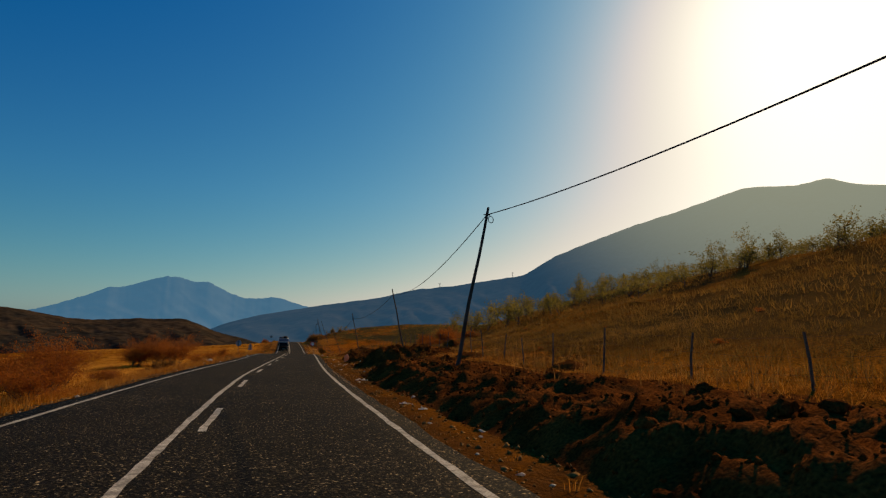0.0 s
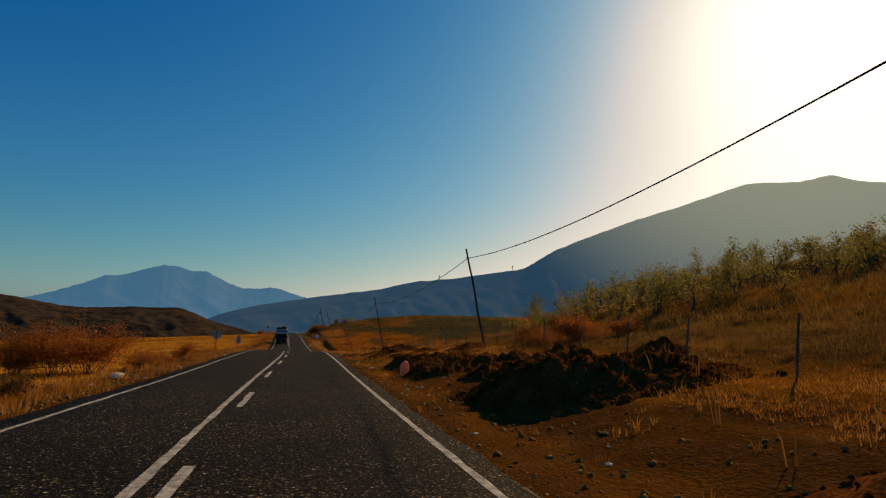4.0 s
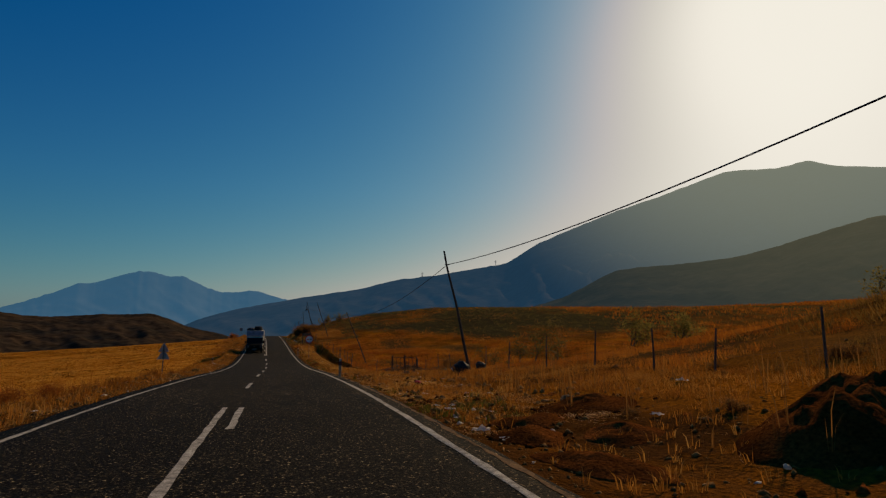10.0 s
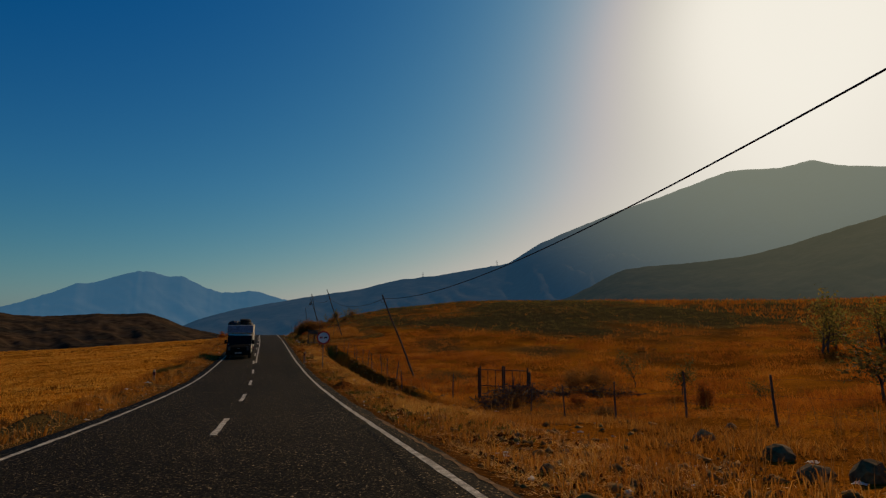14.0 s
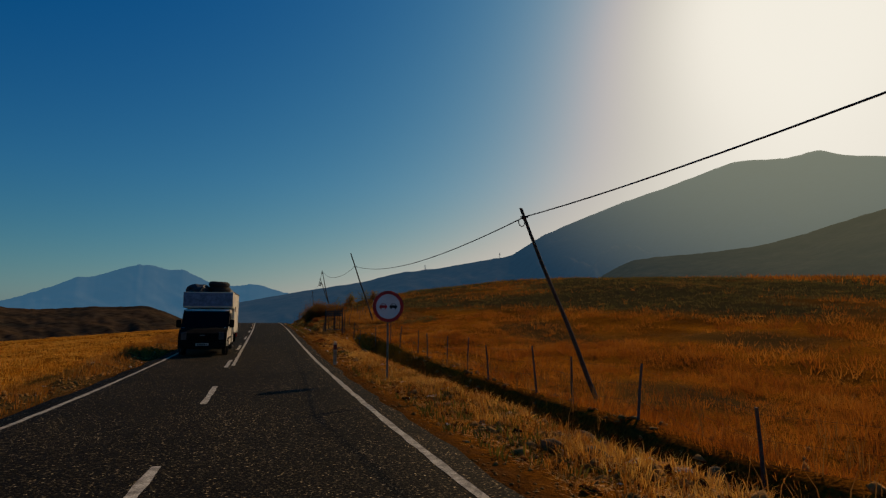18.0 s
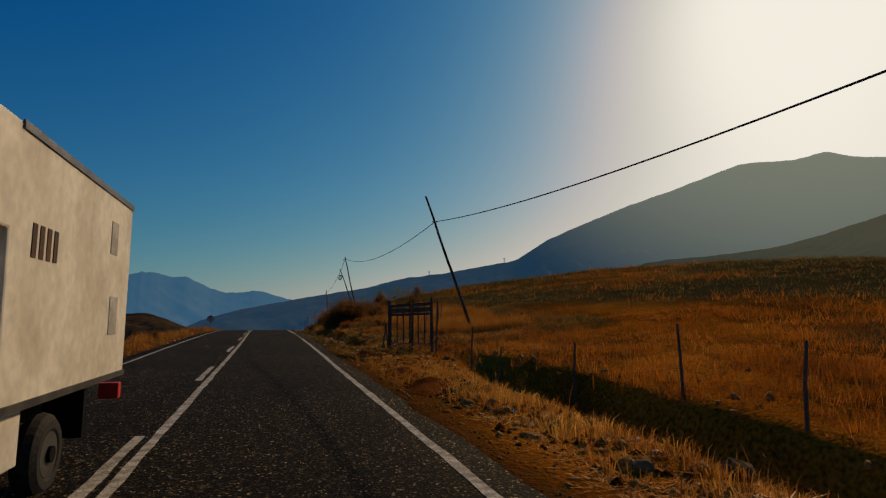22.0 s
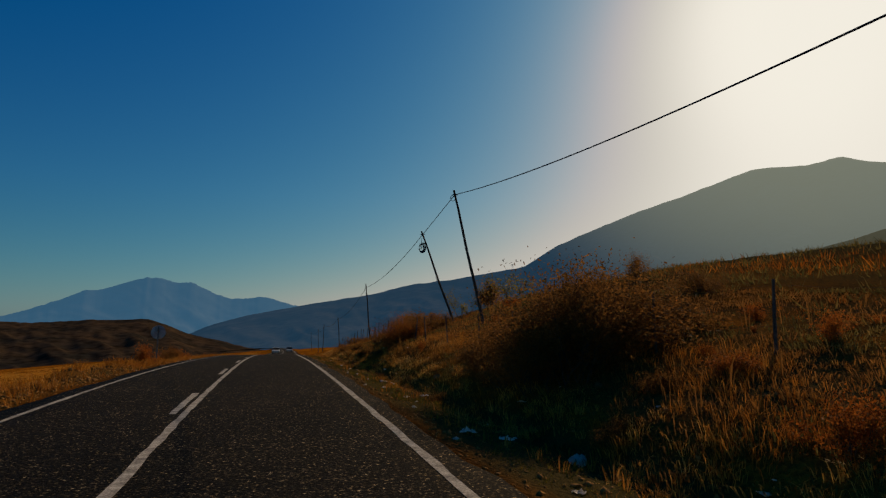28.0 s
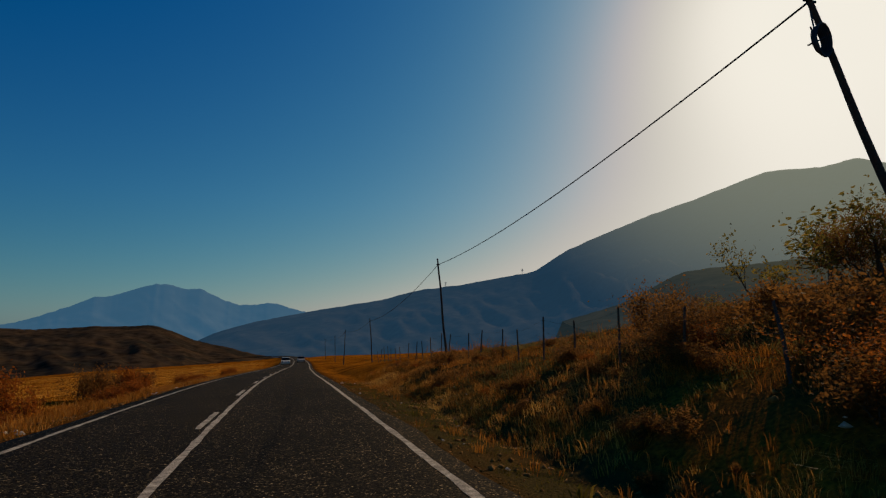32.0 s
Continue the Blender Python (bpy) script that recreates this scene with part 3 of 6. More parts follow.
stripe("dust_streak", line_c, 0.05, 168.6, 180.4, 0.13, "brown dust swept over the centre line", mat=M_DUST, lift=0.011, ragged=0.12)
stripe("dust_streak", line_r, -0.02, 169.0, 177.0, 0.12, "brown dust swept over the edge line", mat=M_DUST, lift=0.011, ragged=0.12)
stripe("old_edge_line", line_r, 0.36, 19, 29.5, 0.07, "faded remains of an older edge line", step=0.3, mat=M_DUST, ragged=0.09)
stripe("old_edge_line", line_r, 0.34, 64, 101, 0.08, "faded remains of an older edge line", step=0.3, mat=M_DUST, ragged=0.09)


# ---------------------------------------------------------------- mountains
EYE = Vector((0.8, 80.0, 0.7))


def range_of(name, skyline, near, crest, back, base, mat, label, gully, cells=(260, 46)):
    """A range of hills whose skyline runs through (azimuth, elevation) as seen from the road."""
    az = np.linspace(skyline[0][0], skyline[-1][0], cells[0])
    el = 0.4 * glide(skyline, az) + 0.6 * np.interp(az, [a for a, _ in skyline], [b for _, b in skyline]) + 0.16 * fractal(az * 1.1, az * 0 + crest * 0.01, 5) + (0.16 if crest > 4000 else 0.06) * fractal(az * 3.1, az * 0 + crest * 0.02, 3)
    r = np.concatenate([np.linspace(near, crest, cells[1]), np.linspace(crest, back, 8)[1:]])
    A, Rr = np.meshgrid(az, r, indexing="ij")
    top = EYE.z + crest * np.tan(np.radians(el))[:, None]
    u = np.clip((Rr - near) / (crest - near), 0, 1)
    v = np.clip((Rr - crest) / (back - crest), 0, 1)
    ribs = np.abs(fractal(A * 0.30 + 9 + 2.5 * u, Rr * 7.0 / crest, 4)) * 2
    up = u ** 1.25 - gully * ribs * np.sin(np.pi * u) ** 0.8
    h = base + (top - base) * np.where(v > 0, 1 - 0.7 * v, up)
    x = EYE.x + Rr * np.sin(np.radians(A))
    y = EYE.y + Rr * np.cos(np.radians(A))
    ob = new(name, mesh_of(name, np.stack([x, y, h], -1).reshape(-1, 3), grid_faces(len(az), len(r))[:, ::-1], mat, True))
    return tagged(ob, label, "mountain", kind="structure")


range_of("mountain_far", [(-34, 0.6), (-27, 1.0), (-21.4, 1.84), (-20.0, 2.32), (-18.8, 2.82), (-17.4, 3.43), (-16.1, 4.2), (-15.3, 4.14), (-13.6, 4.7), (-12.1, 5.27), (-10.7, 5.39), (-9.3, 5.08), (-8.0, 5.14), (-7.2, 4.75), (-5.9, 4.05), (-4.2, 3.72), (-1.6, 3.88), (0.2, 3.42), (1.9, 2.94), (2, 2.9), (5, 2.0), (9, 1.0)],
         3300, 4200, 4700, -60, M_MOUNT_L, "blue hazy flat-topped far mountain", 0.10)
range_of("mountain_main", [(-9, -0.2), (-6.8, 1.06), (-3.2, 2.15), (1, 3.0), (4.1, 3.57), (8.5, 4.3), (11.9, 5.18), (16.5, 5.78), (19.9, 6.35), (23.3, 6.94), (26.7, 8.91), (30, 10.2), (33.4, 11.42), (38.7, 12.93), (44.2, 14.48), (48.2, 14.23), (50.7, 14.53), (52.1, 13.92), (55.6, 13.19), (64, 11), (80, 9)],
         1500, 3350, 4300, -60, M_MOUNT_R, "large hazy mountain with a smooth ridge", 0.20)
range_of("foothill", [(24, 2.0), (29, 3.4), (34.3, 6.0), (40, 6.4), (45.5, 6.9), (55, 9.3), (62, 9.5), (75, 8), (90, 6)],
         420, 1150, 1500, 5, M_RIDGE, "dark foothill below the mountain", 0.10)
range_of("brown_hills", [(-60, 3.5), (-40, 3.0), (-30, 2.6), (-23, 1.9), (-21.2, 1.55), (-18.2, 1.29), (-15.4, 1.5), (-13, 1.6), (-10.5, 1.67), (-9, 1.2), (-7.5, 0.55), (-4.8, -0.1), (-2, -0.8), (1, -1.2)],
         450, 1000, 1350, -34, M_HILL, "bare brown eroded hills", 0.22, (360, 70))

# ---------------------------------------------------------------- shapes
def fast_mesh(name, verts, tris, mat):
    """A mesh from arrays of points and triangles."""
    me = bpy.data.meshes.new(name)
    verts, tris = np.asarray(verts, np.float32), np.asarray(tris, np.int32)
    me.vertices.add(len(verts))
    me.vertices.foreach_set("co", verts.reshape(-1))
    me.loops.add(tris.size)
    me.loops.foreach_set("vertex_index", tris.reshape(-1))
    me.polygons.add(len(tris))
    me.polygons.foreach_set("loop_start", np.arange(0, tris.size, 3, dtype=np.int32))
    me.materials.append(mat)
    me.update(calc_edges=True)
    return me


def box(x0, x1, y0, y1, z0, z1, bevel=0.0):
    bm = bmesh.new()
    bmesh.ops.create_cube(bm, size=1)
    bmesh.ops.scale(bm, vec=(x1 - x0, y1 - y0, z1 - z0), verts=bm.verts)
    bmesh.ops.translate(bm, vec=((x0 + x1) / 2, (y0 + y1) / 2, (z0 + z1) / 2), verts=bm.verts)
    if bevel:
        bmesh.ops.bevel(bm, geom=bm.edges[:], offset=bevel, segments=2, affect="EDGES", profile=0.5)
    return bm


def tube(a, b, r0, r1=None, seg=10, bm=None):
    bm = bm or bmesh.new()
    a, b = Vector(a), Vector(b)
    q = (b - a).to_track_quat("Z", "Y").to_matrix().to_4x4()
    m = Matrix.Translation((a + b) / 2) @ q
    bmesh.ops.create_cone(bm, segments=seg, radius1=r0, radius2=r0 if r1 is None else r1, depth=(b - a).length, cap_ends=True, matrix=m)
    return bm


def prism(points, x0, x1, bevel=0.0, axis="x"):
    """A (y, z) outline drawn out along x, or an (x, z) outline along y."""
    bm = bmesh.new()
    at = (lambda u, v, w: (w, u, v)) if axis == "x" else (lambda u, v, w: (u, w, v))
    lo = [bm.verts.new(at(u, v, x0)) for u, v in points]
    hi = [bm.verts.new(at(u, v, x1)) for u, v in points]
    bm.faces.new(lo)
    bm.faces.new(hi[::-1])
    for k in range(len(points)):
        j = (k + 1) % len(points)
        bm.faces.new((lo[j], lo[k], hi[k], hi[j]))
    bmesh.ops.recalc_face_normals(bm, faces=bm.faces)
    if bevel:
        bmesh.ops.bevel(bm, geom=bm.edges[:], offset=bevel, segments=2, affect="EDGES", profile=0.5)
    return bm


def ring(r, thick, segs=28, sides=8):
    """A torus about z."""
    bm = bmesh.new()
    rows = []
    for i in range(segs):
        a = 2 * math.pi * i / segs
        rows.append([bm.verts.new(((r + thick * math.cos(b)) * math.cos(a), (r + thick * math.cos(b)) * math.sin(a), thick * math.sin(b)))
                     for b in (2 * math.pi * k / sides for k in range(sides))])
    for i in range(segs):
        p, q = rows[i], rows[(i + 1) % segs]
        for k in range(sides):
            j = (k + 1) % sides
            bm.faces.new((p[k], q[k], q[j], p[j]))
    return bm


def disc(r, y0, y1, seg=40, inner=0.0):
    """A round plate, or with inner a flat ring, facing -y."""
    if not inner:
        return prism([(r * math.cos(2 * math.pi * k / seg), r * math.sin(2 * math.pi * k / seg)) for k in range(seg)], y0, y1, axis="y")
    bm = bmesh.new()
    rows = []
    for k in range(seg):
        c, s = math.cos(2 * math.pi * k / seg), math.sin(2 * math.pi * k / seg)
        rows.append([bm.verts.new((q * c, y, q * s)) for q, y in ((inner, y0), (r, y0), (r, y1), (inner, y1))])
    for k in range(seg):
        p, q = rows[k], rows[(k + 1) % seg]
        for i in range(4):
            j = (i + 1) % 4
            bm.faces.new((p[i], p[j], q[j], q[i]))
    bmesh.ops.recalc_face_normals(bm, faces=bm.faces)
    return bm


def placed(bm, m):
    bmesh.ops.transform(bm, matrix=m, verts=bm.verts)
    return bm


def floor_at(x, y):
    return float(land(x, y))


# ---------------------------------------------------------------- telephone poles and cable
# foot x, y, top x, top z, distance of the cable below the top
POLES = [
    (7.4, -14.0, 8.3, 6.5, 0.3), (5.9, 20.46, 7.12, 6.64, 0.3), (10.66, 54.96, 9.27, 6.38, 0.55), (10.51, 89.9, 9.02, 5.42, 0.75), (11.24, 128.0, 8.68, 3.4, 0.3),
    (10.2, 163.3, 7.86, 6.3, 1.3), (9.85, 201.3, 8.38, 8.25, 0.22), (10.75, 209.1, 8.68, 7.7, 0.21), (9.95, 237.4, 9.34, 7.16, 0.4),
    (10.2, 273, 9.8, 4.9, 0.3), (9.7, 306, 9.9, 4.4, 0.3), (11.2, 345, 11.0, 4.0, 0.3), (11.6, 390, 11.2, 3.8, 0.3)]
clips = []
for n, (bx, by, tx, tz, drop) in enumerate(POLES):
    gz = floor_at(bx, by)
    pole = thing("telephone_pole", Matrix.Translation((bx, by, gz)), "leaning weathered wooden telephone pole on the roadside", "pole", "telephone poles")
    top = Vector((tx - bx, 0, tz - gz))
    bm, last = bmesh.new(), None
    for k in range(8):                                     # slightly crooked taper
        u = k / 7
        c = Vector((-0.03, 0, -0.15)).lerp(top, u) + Vector((0.025 * math.sin(n + k * 1.3), 0.025 * math.cos(n * 2 + k), 0)) * (0 < k < 7)
        loop = [bm.verts.new(c + (0.084 - 0.034 * u) * Vector((math.cos(w), math.sin(w), 0))) for w in (2 * math.pi * i / 11 for i in range(11))]
        if last:
            for i in range(11):
                bm.faces.new((last[i], last[(i + 1) % 11], loop[(i + 1) % 11], loop[i]))
        last = loop
    bm.faces.new(last)
    part("post", bm, M_WOOD, pole)
    hook = top * ((top.length - drop) / top.length)
    part("cable_clamp", tube(hook + Vector((-0.13, 0, 0)), hook + Vector((0.13, 0, 0)), 0.022, seg=8), M_CABLE, pole, "black iron cable clamp")
    if n in (1, 4, 6):
        bm = placed(ring(0.13, 0.016, 20, 6), Matrix.Translation(hook + Vector((0.16 if n == 1 else -0.1, 0, -0.18))) @ pose(0, 0, 0, 90, 0, 20))
        part("cable_loop", bm, M_CABLE, pole, "spare loop of black cable")
    if n == 7:
        hang = hook + Vector((-0.12, -0.14, -0.85))
        for k in range(7):
            bm = placed(ring(0.20 + 0.02 * k, 0.016, 28, 6), Matrix.Translation(hang + Vector((0.012 * k, -0.012 * k, 0))) @ pose(0, 0, 0, 90, 6 * k - 18, 14) @ Matrix.Diagonal((0.72, 1.0, 1, 1)))
            part("cable_coil", bm, M_CABLE, pole, "hanging coil of black cable")
        for way in (Vector((0.2, 0, 0.1)), Vector((0.1, 0, -0.25)), Vector((0.06, 0.1, 0.62))):
            part("coil_tie", tube(hang - way * (way.z < 0.5), hang + way, 0.014, seg=6), M_CABLE, pole)
    clips.append(Vector((bx, by, gz)) + hook)
SAG = [0.9, 0.9, 0.75, 1.0, 0.80, 0.95, 0.0, 0.5, 0.7, 0.6, 0.7, 0.7]
for a, b, sag in zip(clips[:-1], clips[1:], SAG):
    bm, last = bmesh.new(), None
    for k in range(29):
        u = k / 28
        p = a.lerp(b, u) - Vector((0, 0, 4 * sag * u * (1 - u)))
        loop = [bm.verts.new(p + Vector((0.019 * math.cos(w), 0, 0.019 * math.sin(w)))) for w in (0.5, 1.75, 3.0, 4.25, 5.5)]
        if last:
            for i in range(5):
                bm.faces.new((last[i], last[(i + 1) % 5], loop[(i + 1) % 5], loop[i]))
        last = loop
    me = bpy.data.meshes.new("telephone_cable")
    bm.to_mesh(me)
    bm.free()
    me.materials.append(M_CABLE)
    tagged(new("telephone_cable", me), "sagging black telephone cable between the poles", "cable", "telephone cables")


# ---------------------------------------------------------------- fence
def stake(x, y, h, lean):
    z = floor_at(x, y)
    ob = thing("fence_post", Matrix.Translation((x, y, z)), "thin weathered wooden fence stake in dry grass", "fence post", "fence posts")
    bm = bmesh.new()
    mid = Vector((lean * 0.5 + random.uniform(-0.02, 0.02), 0, h * 0.5))
    tube((0, 0, -0.15), mid, 0.031, 0.028, 7, bm)
    tube(mid, (lean, random.uniform(-0.06, 0.06), h), 0.028, 0.024, 7, bm)
    part("stake", bm, M_STAKE, ob)
    return Vector((x + lean, y, z + h))


random.seed(5)


def fence_d(y):
    return float(glide([(-30, 9.5), (20, 9.5), (50, 11.0), (90, 10.5), (108, 10.4), (114.2, 10.0), (116.5, 7.55), (122, 7.3), (142, 7.3), (149, 6.9), (154.5, 6.1), (157.2, 5.75), (160.4, 4.6), (161.6, 5.5), (163.6, 7.0), (166.6, 8.7), (171, 9.4), (175, 9.4), (182, 8.2), (192, 7.4), (203, 6.7), (218, 7.6), (260, 8.5)], y))


def fence_run(y0, y1, step):
    tops, y = [], y0
    while y < y1:
        yy = y + random.uniform(-0.35, 0.35)
        tops.append(stake(float(road_x(yy)) + fence_d(yy) + random.uniform(-0.12, 0.12), yy, random.uniform(1.05, 1.4), random.uniform(-0.14, 0.16)))
        y += step * random.uniform(0.8, 1.25)
    for share in (0.92, 0.62, 0.34):
        bm = bmesh.new()
        for a, b in zip(tops[:-1], tops[1:]):
            lo, hi = a - Vector((0, 0, 1.2 * (1 - share))), b - Vector((0, 0, 1.2 * (1 - share)))
            mid = lo.lerp(hi, 0.5) - Vector((0, 0, 0.04))
            tube(lo, mid, 0.0022, seg=4, bm=bm)
            tube(mid, hi, 0.0022, seg=4, bm=bm)
        me = bpy.data.meshes.new("fence_wire")
        bm.to_mesh(me)
        bm.free()
        me.materials.append(M_WIRE)
        tagged(new("fence_wire", me), "rusty strand of wire strung between fence stakes", "wire", "fence wires")


fence_run(3, 112.6, 3.1)
fence_run(115.6, 156.6, 2.6)
fence_run(161.4, 262, 2.6)

# ---------------------------------------------------------------- iron field gate
gate_z = floor_at(12.4, 114.4)
gate = thing("field_gate", Matrix.Translation((11.6, 115.4, gate_z)) @ pose(0, 0, 0, 0, 0, -45.8), "rusty iron double-leaf field gate standing in dry grass", "gate")
for x, h, r in ((-0.06, 1.62, 0.05), (0.03, 1.74, 0.032), (1.30, 1.74, 0.036), (1.40, 1.74, 0.036), (2.66, 1.70, 0.032), (2.76, 1.5, 0.05)):
    part("gate_post", box(x - r, x + r, -r, r, -0.3, h, 0.006), M_RUST, gate)
for x0 in (0.06, 1.43):
    for z in (0.06, 0.72, 1.54):
        part("rail", box(x0, x0 + 1.21, -0.018, 0.018, z - 0.022, z + 0.022, 0.004), M_RUST, gate)
    for k in (0.33, 0.68):
        part("bar", box(x0 + 1.21 * k - 0.016, x0 + 1.21 * k + 0.016, -0.012, 0.012, 0.06, 1.54), M_RUST, gate)

# ---------------------------------------------------------------- roadside gate in the fence
gate_z = floor_at(6.0, 158.8) + 0.06
gate = thing("roadside_gate", Matrix.Translation((5.52, 159.85, gate_z)) @ pose(0, 0, 0, 0, 0, -63.5), "dark double-leaf iron gate with boards between rough timber posts", "gate")
for x, y, h, r, lean in ((-0.1, 0.02, 1.72, 0.075, -0.03), (1.26, 0.05, 1.66, 0.05, 0.02), (2.46, 0.0, 1.74, 0.06, -0.05), (2.60, 0.06, 1.62, 0.035, 0.08)):
    part("gate_post", tube((x, y, -0.45), (x + lean, y, h), r, r * 0.85, 10), M_WOOD, gate, "rough dark timber post")
for x0, x1 in ((0.0, 1.18), (1.3, 2.38)):
    leaf = part("gate_leaf", box(x0, x1, -0.02, 0.02, 1.50, 1.55, 0.005), M_RUST, gate, "iron gate leaf")
    part("bottom_rail", box(x0, x1, -0.03, 0.03, 0.03, 0.07, 0.005), M_STEEL, leaf, "lighter steel bottom rail")
    for k, (z, droop) in enumerate(((1.42, 0.02), (1.31, -0.03), (1.20, 0.015), (1.10, -0.01))):
        part("board", prism([(x0, z), (x1, z + droop), (x1, z + droop + 0.095), (x0, z + 0.09)], -0.045 - 0.004 * k, -0.024 - 0.004 * k, axis="y"), M_WOOD, leaf, "weathered board")
    for u, w in ((0.0, 0.03), (0.34, 0.018), (0.67, 0.018), (1.0, 0.03)):
        c = x0 + (x1 - x0) * u
        part("bar", box(c - w, c + w, -0.018, 0.018, 0.05, 1.52, 0.004), M_RUST, leaf)
part("tie_wire", placed(ring(0.07, 0.006, 18, 5), pose(1.24, 0, 0.9, 90, 0, 0)), M_WIRE, gate)
brace = thing("leaning_stake", Matrix.Translation((5.35, 161.0, floor_at(5.35, 161.0))), "leaning forked wooden stake beside the gate", "stake")
part("stake", tube((0, 0, -0.1), (0.22, 0.05, 1.25), 0.045, 0.035, 8), M_STAKE, brace)
part("prop", tube((0.35, 0.1, -0.1), (0.17, 0.05, 1.15), 0.03, 0.025, 8), M_STAKE, brace)

# ---------------------------------------------------------------- road signs
sign_z = floor_at(4.57, 128.64)
no_pass = thing("road_sign", Matrix.Translation((4.57, 128.64, sign_z)), "round no-overtaking road sign with a red rim on a steel post", "road sign")
hub = 0.28 - sign_z
part("post", tube((0, 0.05, -0.3), (0, 0.05, hub + 0.36), 0.032, seg=12), M_STEEL, no_pass)
plate = part("plate", placed(disc(0.47, -0.004, 0.004), Matrix.Translation((0, 0, hub))), M_WHITE, no_pass)
part("red_rim", placed(disc(0.47, -0.010, -0.0045, inner=0.37), Matrix.Translation((0, 0, hub))), M_RED, plate)
CAR_MARK = [(-0.115, -0.045), (-0.085, -0.045), (-0.085, -0.085), (-0.05, -0.085), (-0.05, -0.045), (0.05, -0.045), (0.05, -0.085), (0.085, -0.085), (0.085, -0.045), (0.115, -0.045), (0.12, 0.02), (0.085, 0.035), (0.06, 0.085), (-0.06, 0.085), (-0.085, 0.035), (-0.12, 0.02)]
for x, mat, word in ((-0.155, M_RED, "red car pictogram"), (0.155, M_BLACK, "black car pictogram")):
    mark = part("car_pictogram", placed(prism(CAR_MARK, -0.0095, -0.0045, axis="y"), Matrix.Translation((x, 0, hub))), mat, plate, word)
    part("window_mark", placed(prism([(-0.065, 0.035), (0.065, 0.035), (0.048, 0.07), (-0.048, 0.07)], -0.0125, -0.0098, axis="y"), Matrix.Translation((x, 0, hub))), M_WHITE, plate)
part("bracket", box(-0.05, 0.05, 0.005, 0.09, hub - 0.16, hub - 0.12), M_STEEL, no_pass)
part("bracket", box(-0.05, 0.05, 0.005, 0.09, hub + 0.12, hub + 0.16), M_STEEL, no_pass)


def sign_from_behind(x, y, top, shapes, label):
    z = floor_at(x, y)
    ob = thing("road_sign", Matrix.Translation((x, y, z)), label, "road sign")
    part("post", tube((0, -0.05, -0.3), (0, -0.05, top - z), 0.035, seg=12), M_STEEL, ob)
    for form, dz, r in shapes:
        c = Matrix.Translation((0, 0, dz - z))
        bm = disc(r, 0, 0.006) if form == "round" else prism([(-r, -r * 0.58), (r, -r * 0.58), (0.0, r * 1.15)], 0, 0.006, axis="y")
        back = part("plate", placed(bm, c), M_SIGN_BACK, ob)
        for h in (-0.13, 0.13):
            part("bracket", placed(box(-0.06, 0.06, -0.09, -0.002, h - 0.02, h + 0.02), c), M_STEEL, back)
    return ob


sign_from_behind(-6.36, 76.64, 0.95, [("round", 0.64, 0.36)], "grey back of a round road sign on a steel post")
sign_from_behind(-6.75, 104.7, 0.25, [("triangle", -0.52, 0.42), ("triangle", -0.05, 0.36)], "two triangular road signs seen from behind on one post")
sign_from_behind(-6.95, 216.8, 2.1, [("round", 1.72, 0.44)], "round grey road sign seen from behind above dry scrub")


def marker(x, y):
    z = floor_at(x, y)
    ob = thing("marker_post", Matrix.Translation((x, y, z)), "white roadside marker post with a red band", "marker post", "marker posts")
    part("shaft", box(-0.06, 0.06, -0.05, 0.05, -0.2, 0.58, 0.015), M_DUSTY, ob)
    part("red_band", box(-0.064, 0.064, -0.054, 0.054, 0.58, 0.77, 0.012), M_DULL_RED, ob, "dark red band")
    part("cap", prism([(-0.06, 0.77), (0.06, 0.77), (0.045, 0.90), (-0.045, 0.87)], -0.05, 0.05, 0.008), M_DUSTY, ob)


for x, y in ((3.37, 87.57), (3.62, 134.3), (-5.0, 121.0)):
    marker(x, y)

# ---------------------------------------------------------------- box van on the oncoming lane
M_VAN = material("white_van_paint", (0.66, 0.62, 0.54), 0.35, 0.1, 14.0, 0.02, 2.0, (0.52, 0.47, 0.38), spec=0.5)
M_BOX = material("cream_box_panel", (0.66, 0.62, 0.52), 0.55, 0.12, 9.0, 0.05, 1.5, (0.50, 0.45, 0.36))
# Black of the real trim and of the shade painted on the van's front.
M_TRIM_SHADE = material("black_trim_and_shade", (0.010, 0.009, 0.007), 0.8, 0.2, 30.0, 0.1, 3.0, spec=0.05)
M_TYRE = material("tyre_rubber", (0.018, 0.018, 0.018), 0.85, 0.3, 30.0, 0.3, 3.0)
M_SCREEN = material("dark_window_glass", (0.006, 0.006, 0.006), 0.3, 0.02, 5.0, 0.0, 2.0, spec=0.08)
M_LAMP = material("headlamp_glass", (0.06, 0.06, 0.06), 0.25, 0.1, 20.0, 0.0, 3.0, spec=0.3)
M_TARP = material("dark_tarpaulin", (0.025, 0.026, 0.03), 0.6, 0.3, 12.0, 0.5, 3.0)

van_x = float(road_x(138)) - 2.78
van = thing("box_van", Matrix.Translation((van_x, 138.8, float(road_z(138.5)))) @ pose(0, 0, 0, 1.2, 0, 0), "white crew-cab box van loaded on the roof, facing the camera", "van")
cab = part("cab", prism([(0.05, 0.36), (0.0, 0.62), (0.04, 0.98), (0.28, 1.12), (0.62, 1.2), (1.32, 1.98), (1.55, 2.06), (3.0, 2.08), (3.06, 2.0), (3.06, 0.42), (2.2, 0.36)], -0.97, 0.97, 0.05), M_VAN, van)
part("windscreen", prism([(0.64, 1.245), (0.66, 1.225), (1.30, 1.945), (1.28, 1.965)], -0.94, 0.94), M_SCREEN, cab)
